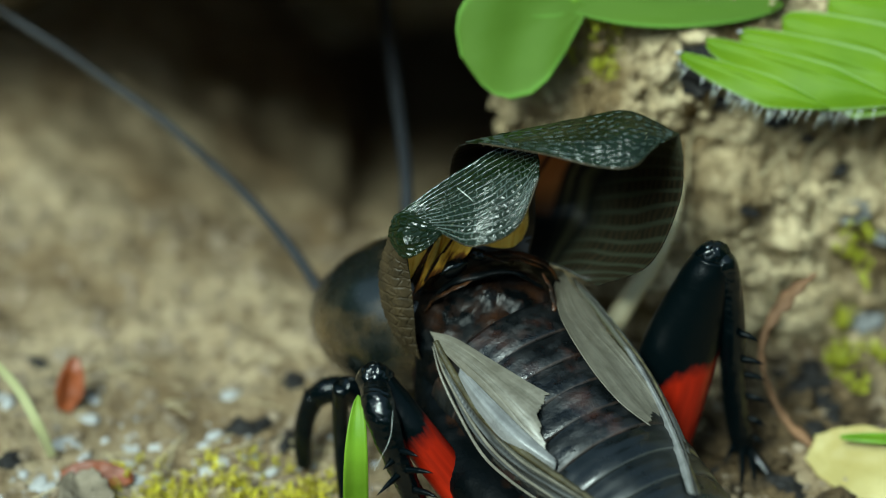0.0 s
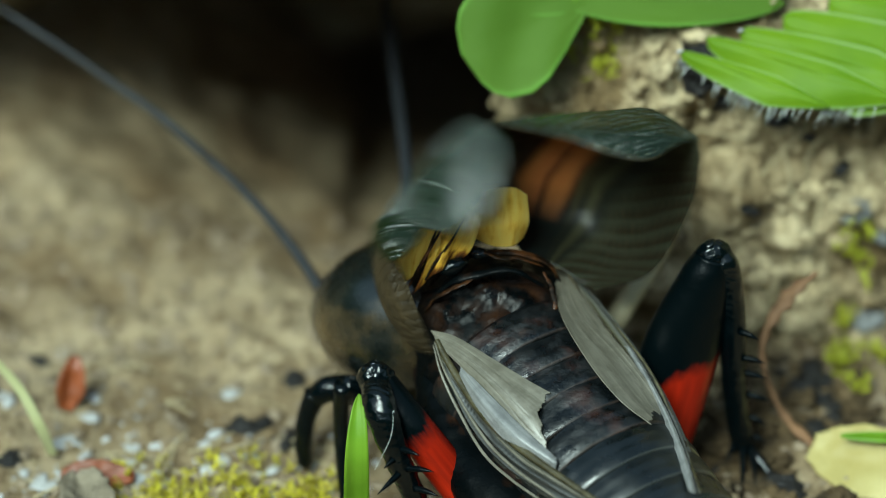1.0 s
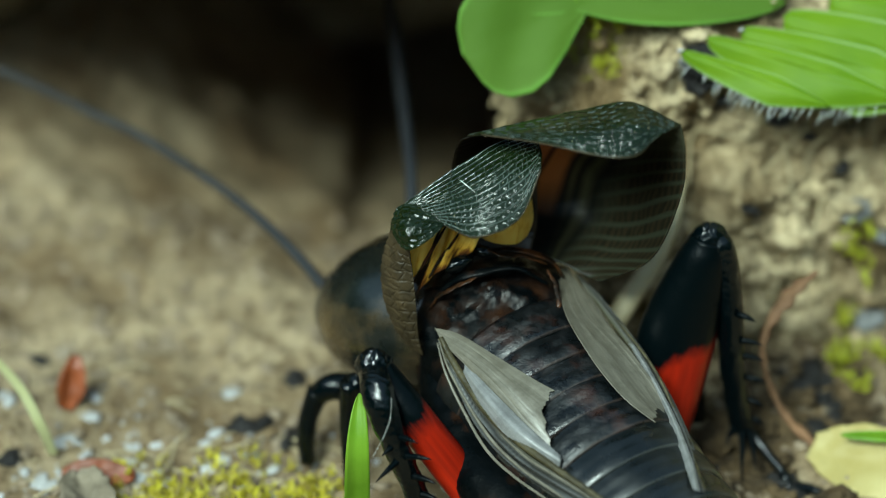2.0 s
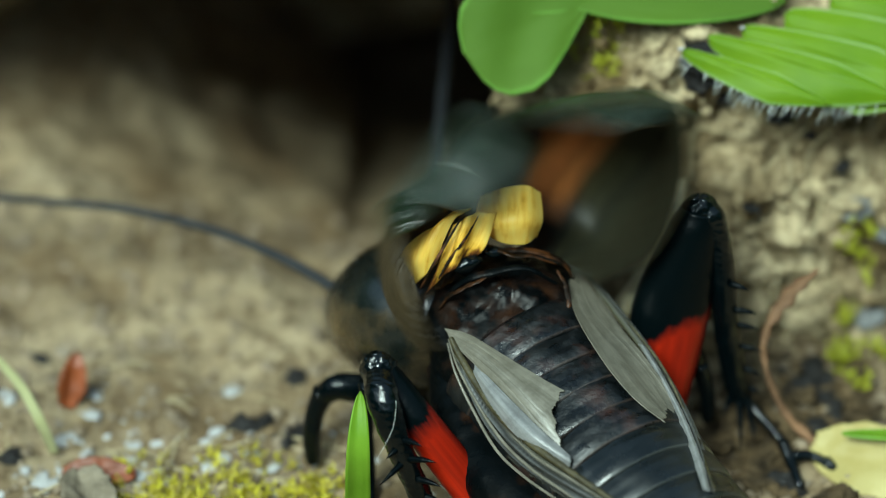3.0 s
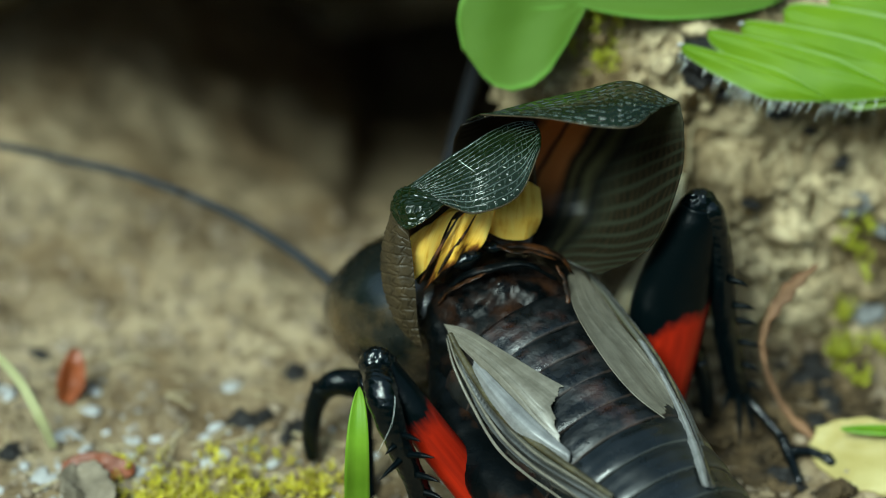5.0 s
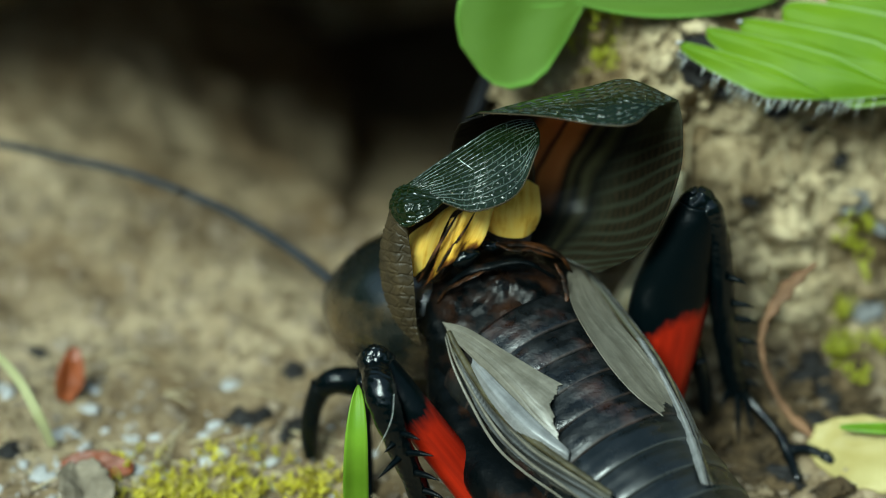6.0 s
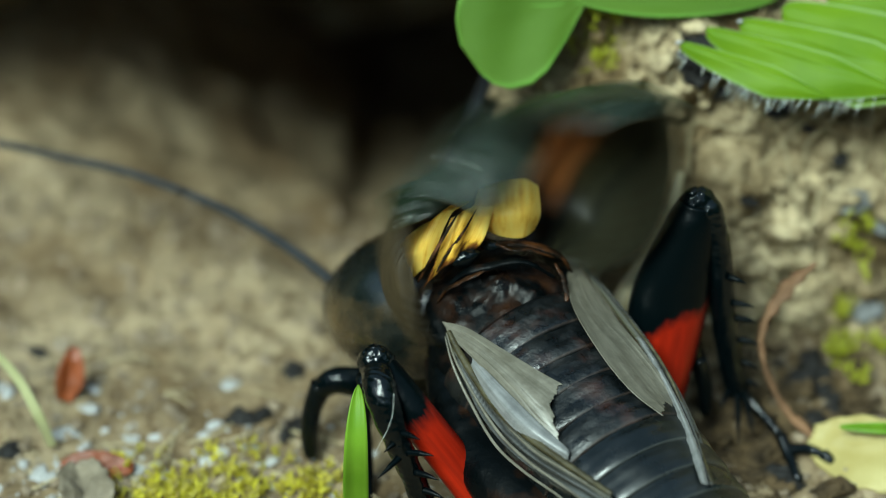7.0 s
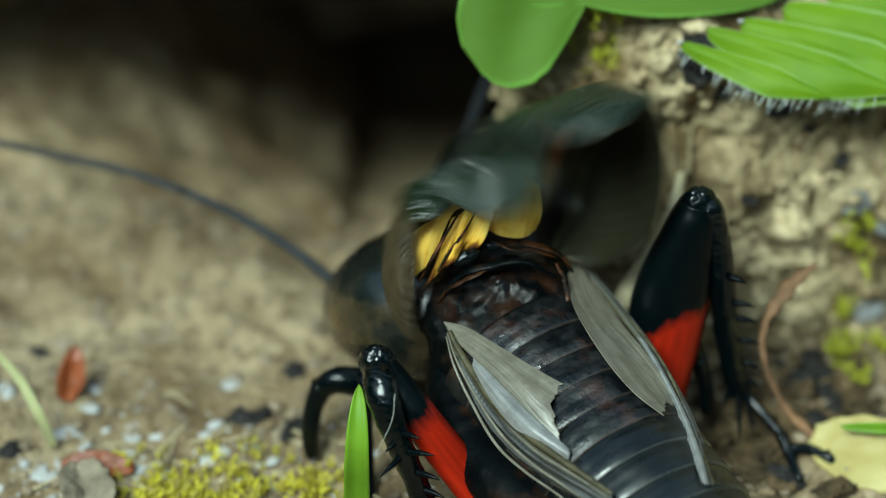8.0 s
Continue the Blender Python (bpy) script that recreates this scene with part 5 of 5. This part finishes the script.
def make_litter():
    rng = random.Random(11)
    crumbs = []
    for _ in range(3200):
        x, y = rng.uniform(-18, 18), rng.uniform(-16, 12)
        r = min(0.26, 0.05 + rng.expovariate(15))
        crumbs.append(pebble((x, y, ground_height(x, y) + r * 0.2), r, rng))
    tagged(part("soil_crumbs", join(crumbs), M_CRUMB, origin=(0, 0, 0)), "loose brown soil crumbs and grit", "soil", kind="stuff")
    clods = []
    for _ in range(8000):
        p = BANK[rng.randrange(len(BANK))]
        if -2 < p[1] < 16 and 2.5 < p[0] < 24 and -0.5 < p[2] < 15:
            clods.append(pebble(tuple(p + np.array((rng.gauss(0, 0.3), rng.gauss(-0.05, 0.1), rng.gauss(0, 0.3)))), min(0.55, 0.07 + rng.expovariate(9)), rng))
    tagged(part("bank_crumbs", join(clods), M_BANK, origin=(0, 0, 0)), "crumbly tan clods on the earth bank", "soil", kind="stuff")
    for x, z, dx, dz in ((11.0, 9.5, 2.0, -4.5), (13.5, 5.5, -1.0, -4.0), (9.0, 7.0, 2.5, 1.0), (12.0, 6.5, 1.8, 2.2), (15.0, 8.0, -2.2, -3.0)):
        pts = [np.array(bank_at(x + dx * k + 0.5 * math.sin(5 * k + x), z + dz * k)) + (0, -0.25, 0.1) for k in (0, 0.25, 0.5, 0.75, 1.0)]
        tagged(part("rootlet", tube(pts, [(0.04, 0.04), (0.055, 0.055), (0.045, 0.045), (0.035, 0.035), (0.02, 0.02)], 30, 6), M_ROOT), "thin pale dry rootlet in the earth bank", "root", "rootlets in the bank")
    humus = []
    for _ in range(2200):
        x, y = rng.gauss(12.3, 2.1), rng.gauss(-3.4, 2.3)
        if x < 8.0 or y > 1.6 or (x > 12.6 and y < -3.9):
            continue
        r = min(0.34, 0.05 + rng.expovariate(12))
        humus.append(pebble((x, y, ground_height(x, y) + r * 0.2), r, rng, 0.6))
    tagged(part("humus_crumbs", join(humus), M_HUMUS, origin=(0, 0, 0)), "dark brown humus crumbs at the foot of the bank", "soil", kind="stuff")
    flakes = []
    for _ in range(300):
        x, y = rng.gauss(-10.5, 4.5), rng.gauss(-6.5, 2.6)
        r = min(0.3, 0.05 + rng.expovariate(13))
        flakes.append(pebble((x, y, ground_height(x, y) + r * 0.05), r, rng, 0.22))
    tagged(part("pale_flakes", join(flakes), M_PALE, origin=(0, 0, 0)), "scattered whitish grains and flakes on the soil", "grit", kind="stuff")
    fibres = []
    for _ in range(70):
        x, y = rng.gauss(-10.5, 4.0), rng.gauss(-6.5, 2.2)
        turn, size = rng.gauss(0.2, 0.7), rng.uniform(0.5, 1.6)
        dx, dy = math.cos(turn) * size, math.sin(turn) * size
        ends = [(x + dx * k, y + dy * k + 0.15 * math.sin(4 * k + x), ground_height(x + dx * k, y + dy * k) + 0.12) for k in (-1, 0, 1)]
        wide = rng.uniform(0.03, 0.07)
        fibres.append(tube(ends, [(wide, wide * 0.6), (wide, wide * 0.6), (wide * 0.5, wide * 0.4)], 8, 6))
    tagged(part("straw_fibres", join(fibres), M_ROOT, origin=(0, 0, 0)), "thin pale straw fibres strewn on the soil", "straw", kind="stuff")
    for place, r in (((-12.85, -1.06, 0.10), 0.42), ((-13.62, -3.52, 0.10), 0.5), ((-12.95, -4.28, 0.10), 0.35), ((-16.03, -1.53, 0.10), 0.5), ((-7.78, -0.60, 0.10), 0.4), ((-14.39, -5.62, 0.10), 0.6), ((-14.41, 1.93, 0.10), 0.3), ((-7.23, -4.28, 0.10), 0.2), ((-7.74, -6.95, 0.10), 0.4)):
        tagged(part("pale_grit", pebble((place[0], place[1], ground_height(place[0], place[1]) + r * 0.05), r * 0.75, rng, 0.35), M_PALE), "small whitish piece of grit on the soil", "grit", "pale grit on the soil")
    for place, r in (((-7.25, -2.76, 0.10), 0.5), ((-5.83, -3.31, 0.10), 0.55), ((-6.51, -2.61, 0.10), 0.4), ((-5.22, -2.94, 0.10), 0.4), ((-5.40, -0.13, 0.10), 0.4), ((-14.99, 1.23, 0.10), 0.35), ((-15.71, -4.28, 0.10), 0.45), ((12.46, -6.21, 0.10), 0.5), ((13.34, -0.26, 0.50), 0.5), ((12.68, -0.87, 0.40), 0.4), ((14.11, -0.08, 0.70), 0.45), ((14.40, -1.36, 0.50), 0.4), ((12.18, -5.92, 0.10), 0.5), ((13.51, -2.52, 0.30), 0.4), ((11.63, -3.02, 0.20), 0.4), ((13.6, 0.5, 0.0), 0.44), ((13.0, -0.3, 0.0), 0.39), ((13.9, -0.9, 0.0), 0.44), ((12.6, 0.4, 0.0), 00.30), ((14.3, -1.9, 0.0), 0.33), ((9.9, -5.2, 0.0), 0.33), ((10.9, -5.6, 0.0), 0.28)):
        tagged(part("dark_clod", pebble((place[0], place[1], ground_height(place[0], place[1]) + r * 0.1), r, rng, 0.7, 18, 24), M_DARK), "small blackish clod of earth", "clod", "dark clods on the soil")


make_clover()
make_lobed_leaf()
blade("grass_blade", "short bright green blade of grass standing by the cricket", [(-2.99, -9.16, 0.00), (-3.01, -9.11, 1.60), (-2.97, -9.26, 4.43), (-2.89, -8.03, 6.21)], 0.43, M_GRASS)
blade("pale_grass_stalk", "thin pale green grass stalk leaning over the soil", [(-14.07, -4.47, 0.00), (-14.50, -4.35, 1.41), (-15.34, -3.21, 2.30), (-16.81, -1.93, 3.21)], 0.16, M_PALEGRASS)
blade("grass_blade", "short green blade of grass beside the yellow leaf", [(17.38, -4.80, 1.00), (16.08, -5.25, 1.60), (14.24, -5.05, 1.50)], 0.2, M_GRASS)
tagged(part("dry_grass_stem", tube([(4.86, -2.47, 0.39), (5.55, -1.54, 2.58), (6.30, -1.05, 3.63), (7.03, -0.42, 4.54), (7.73, 0.37, 5.32), (8.32, 1.31, 6.13), (8.69, 2.58, 7.03)], [(0.25, 0.24), (0.36, 0.34), (0.42, 0.36), (0.38, 0.34), (0.34, 0.3), (0.26, 0.24), (0.16, 0.16)], 40, 10), M_STEM), "pale cream dry grass stem behind the raised thigh", "grass")
scrap("red_bract", "upright red-brown dry bract on the soil", (-13.81, -1.97, 0.00), (-13.34, -1.28, 1.81), (0.2, -1, 0.3), 0.50, M_RED, 0.5, crumple=0.05)
scrap("red_bract", "red-brown dry bract lying flat by the moss", (-13.68, -5.62, 0.10), (-11.12, -5.75, 0.30), (0, -0.5, 0.8), 0.55, M_RED, 0.3, crumple=0.06)
scrap("dead_leaf", "grey-brown crumpled dead leaf on the soil", (-12.39, -8.26, 0.10), (-13.03, -6.08, 1.00), (0.2, -0.6, 0.7), 0.95, M_HUSK, 0.5, crumple=0.22)
scrap("yellow_leaf", "pale yellow withered leaf on the ground", (17.50, -6.40, 0.45), (13.20, -4.65, 0.75), (0, -0.5, 0.8), 1.35, M_YELLOW, 0.2)
for base, tip, wide in (((11.19, -3.67, 0.10), (12.13, -3.13, 0.30), 0.45), ((14.53, -2.72, 0.20), (15.97, -2.43, 0.50), 0.5), ((12.75, -1.64, 0.20), (13.76, -1.66, 0.50), 0.4),
                        ((13.22, -6.95, 0.10), (14.61, -6.97, 0.40), 0.5), ((11.72, -5.18, 0.10), (12.54, -4.79, 0.30), 0.35), ((14.89, -0.51, 0.30), (15.70, -0.45, 0.80), 0.4), ((9.52, -4.28, 0.10), (10.55, -4.04, 0.30), 0.35)):
    scrap("dead_leaf", "small brown crumpled scrap of dead leaf", base, tip, (0.2, -0.5, 0.8), wide * 0.55, M_HUMUS, 0.6, crumple=0.3)
stalk = part("dry_stalk", tube([(13.61, -4.28, 0.10), (12.37, -3.56, 1.11), (11.54, -2.91, 2.98), (11.65, -2.21, 4.12), (12.50, -1.43, 5.06), (13.44, -0.90, 5.68)],
                               [(0.20, 0.18), (0.14, 0.12), (0.11, 0.1), (0.16, 0.09), (0.30, 0.12), (0.06, 0.04)], 60, 10, (0, 0, 1), lambda s, w: 1 + 0.25 * np.sin(s * 60 + w * 2) + 0.25 * np.sin(s * 23 + 3 * w) * np.sin(s * 41)), M_STRAW)
tagged(stalk, "thin bent dry brown stalk beside the cricket", "stalk")
moss("moss_patch", "low yellow-green moss cushion on the soil", [(-9.98, -6.49, None, 1.2), (-8.78, -6.31, None, 1.5), (-6.75, -6.40, None, 1.5), (-4.93, -6.49, None, 0.9), (-9.6, -7.2, None, 0.7), (-7.9, -7.3, None, 0.8)], 330, 1)
moss("moss_patch", "yellow-green moss tufts on the bank foot", [(14.9, 2.2, 0.5, 0.16), (14.85, 0.7, 0.1, 0.24), (14.6, 0.2, 0.2, 0.22), (16.15, 0.7, 0.1, 0.22), (15.3, -0.5, -0.2, 0.18)], 70, 2)
moss("moss_patch", "dull green moss on the side of the bank", [(14.85, 2.2, 4.3, 0.45), (15.3, 2.4, 3.2, 0.5), (15.75, 3.2, 4.2, 0.4)], 26, 5)
moss("moss_patch", "yellow-green moss high on the earth bank", [(*bank_at(6.0, 11.5), 0.5), (*bank_at(5.6, 10.0), 0.4), (*bank_at(16.0, 8.5), 0.6)], 70, 3)
make_litter()
stone_rng = random.Random(33)
for place, size in (((15.3, 3.5, 4.9), 0.5), ((15.9, 2.6, 0.4), 0.5), ((16.2, 3.4, 3.7), 0.4)):
    tagged(part("stone", pebble(place, size, stone_rng, 0.8, 18, 24), M_PALE_STONE), "blue-grey weathered little stone in the bank", "stone", "stones in the bank")
clod_rng = random.Random(21)
for x, z, size in ((12.4, 8.2, 0.4), (11.2, 6.0, 0.3), (10.2, 8.9, 0.4), (13.4, 7.4, 0.35), (9.7, 11.2, 0.75), (10.3, 10.6, 0.7), (9.3, 10.7, 0.6), (9.1, 9.9, 0.5), (10.9, 10.1, 0.45), (13.2, 9.2, 0.5), (15.4, 9.6, 0.5), (14.6, 6.6, 0.45)):
    tagged(part("dark_clod", pebble(bank_at(x, z), size, clod_rng, 0.8, 22, 28), M_DARK), "blackish clod in the earth bank", "clod", "dark clods in the bank")


# ---- what moves ----
def turned(ob, axis, degrees, shift=(0, 0, 0)):
    """A pose in the thing's space: the part at its joint, turned about an axis of the place and shifted in millimetres."""
    base = Vector(ORIGIN[ob.name] - ORIGIN[ob.parent.name]) * MM
    return Matrix.Translation(base + Vector(shift) * MM) @ Matrix.Rotation(radians(degrees), 4, Vector(axis))


# how far the wings are parted (1) or pressed together (-1), and how fast they go, every tenth of a second that they move
STROKES = ((0.2, -0.6, 0.8), (0.4, 0.85, 0.4), (0.5, 0.65, 0.6), (0.7, 0.65, 0.4), (0.8, -0.15, 0.2), (1.0, 0.95, 0.35), (1.1, -0.2, 0.9),
           (1.3, 0.3, 0.4), (1.4, -1.0, 0.7), (1.6, 0.7, 0.6), (1.7, -0.5, 0.5), (1.9, 0.7, 0.5), (2.1, -0.5, 0.6), (2.3, 0.7, 0.5), (2.6, 0.6, 0.5), (2.8, 0.05, 0.1),
           (3.0, 0.55, 0.7), (3.4, 0.65, 0.6), (3.7, -0.35, 0.9), (4.0, 0.5, 0.7), (4.3, 0.5, 0.6), (4.6, 0.0, 0.8), (4.7, -0.6, 0.4),
           (4.9, 0.6, 0.6), (5.1, 0.5, 0.6), (5.3, -0.5, 0.6), (5.5, 0.6, 0.6), (5.8, 0.55, 0.6), (5.9, -0.35, 0.8), (6.2, 0.6, 0.6), (6.4, 0.75, 0.4), (6.5, -0.7, 0.6), (6.8, 0.0, 0.9), (7.0, 0.1, 0.8),
           (7.1, 0.6, 0.6), (7.3, 0.5, 0.5), (7.6, 0.5, 0.6), (7.7, 0.5, 0.6), (7.9, 0.7, 0.4), (8.0, -1.0, 0.7))


def wing_rows():
    moving = {round(t * 10): (o, w) for t, o, w in STROKES}
    rows = {}
    for k in range(81):
        o, w = moving.get(k, (0.0, 0.0))
        rows[3 * k] = o
        if w:
            gain = 1.2 if 17 < k < 28 or 47 < k < 58 else 2.5
            s = gain * w if k % 2 else -gain * w
            rows.setdefault(3 * k - 1, o - s)
            rows[3 * k + 1] = o + s
        else:
            rows.setdefault(3 * k - 1, 0.0)
            rows[3 * k + 1] = 0.0
    return [(f / 30, o) for f, o in sorted(rows.items()) if 0 <= f <= 240]


def motions():
    here = Vector(ORIGIN[cricket.name]) * MM
    first, last = Matrix.Translation(here + Vector((-0.44, 0.0, 0.02)) * MM), Matrix.Translation(here)
    walk(cricket, [(0, first), (1.7, first), (2.1, Matrix.Translation(here + Vector((-0.25, 0, 0.1)) * MM)), (2.6, Matrix.Translation(here + Vector((0.02, 0, 0.05)) * MM)), (3.0, last), (8.0, last)])
    view = (0.0, 0.77, -0.64)
    strokes = wing_rows()

    def held(ob, t, degrees, lift=0.0):
        """The wings are held lower until the cricket shifts its stand."""
        k = min(1.0, max(0.0, (2.7 - t) / 1.0))
        k = k * k * (3 - 2 * k)
        base = turned(ob, (1, 0, 0), 10.5 * k - lift, (0.42 * k, 0, 0))
        return base @ Matrix.Rotation(radians(degrees), 4, Vector(view))

    walk(wing_r, [(t, held(wing_r, t, 8.0 * o, 6 * o)) for t, o in strokes])
    walk(wing_l, [(t, held(wing_l, t, -15.0 * o if o > 0 else -7.0 * o, max(0, 3 * o))) for t, o in strokes])
    low_r, low_l = turned(leg_r, view, 3, (0.55, -1.3, -0.85)), turned(leg_l, view, 0, (0.4, 0.0, -0.35))
    walk(leg_r, [(0, low_r), (1.7, low_r), (2.2, turned(leg_r, view, 1, (0.2, -0.7, -0.1))), (2.7, turned(leg_r, view, 0)), (8.0, turned(leg_r, view, 0))])
    walk(leg_l, [(0, low_l), (1.7, low_l), (2.3, turned(leg_l, view, 0, (0, 0, 0.6))), (2.8, turned(leg_l, view, 2)), (3.0, turned(leg_l, view, 0)), (8.0, turned(leg_l, view, 0))])
    walk(leg_f, [(0, turned(leg_f, view, 0, (0.2, 0, 0))), (1.7, turned(leg_f, view, 0, (0.2, 0, 0))), (2.7, turned(leg_f, view, 0)), (8, turned(leg_f, view, 0))])
    walk(leg_m, [(0, turned(leg_m, view, 0, (-0.4, 0, 0))), (1.7, turned(leg_m, view, 0, (-0.4, 0, 0))), (2.7, turned(leg_m, view, 0)), (8, turned(leg_m, view, 0))])
    bend = ((0, 24, 5), (1.7, 24, 5), (2.2, 8, 2), (2.8, -9, 4), (3.0, -2, 1), (3.5, 0, 0), (4.0, 4, 1), (4.5, 5.8, 1), (6.0, 5.8, 1), (8.0, 5.8, 1))
    walk(ant_l, [(t, turned(ant_l, view, a)) for t, a, b in bend])
    walk(ant_tip, [(t, turned(ant_tip, view, b)) for t, a, b in bend])
    nod = ((0, -12.5), (1.7, -12.5), (2.8, -8), (3.0, 0), (4.5, 1.5), (5.4, 16), (8.0, 16))
    walk(ant_r, [(t, turned(ant_r, view, a)) for t, a in nod])


motions()
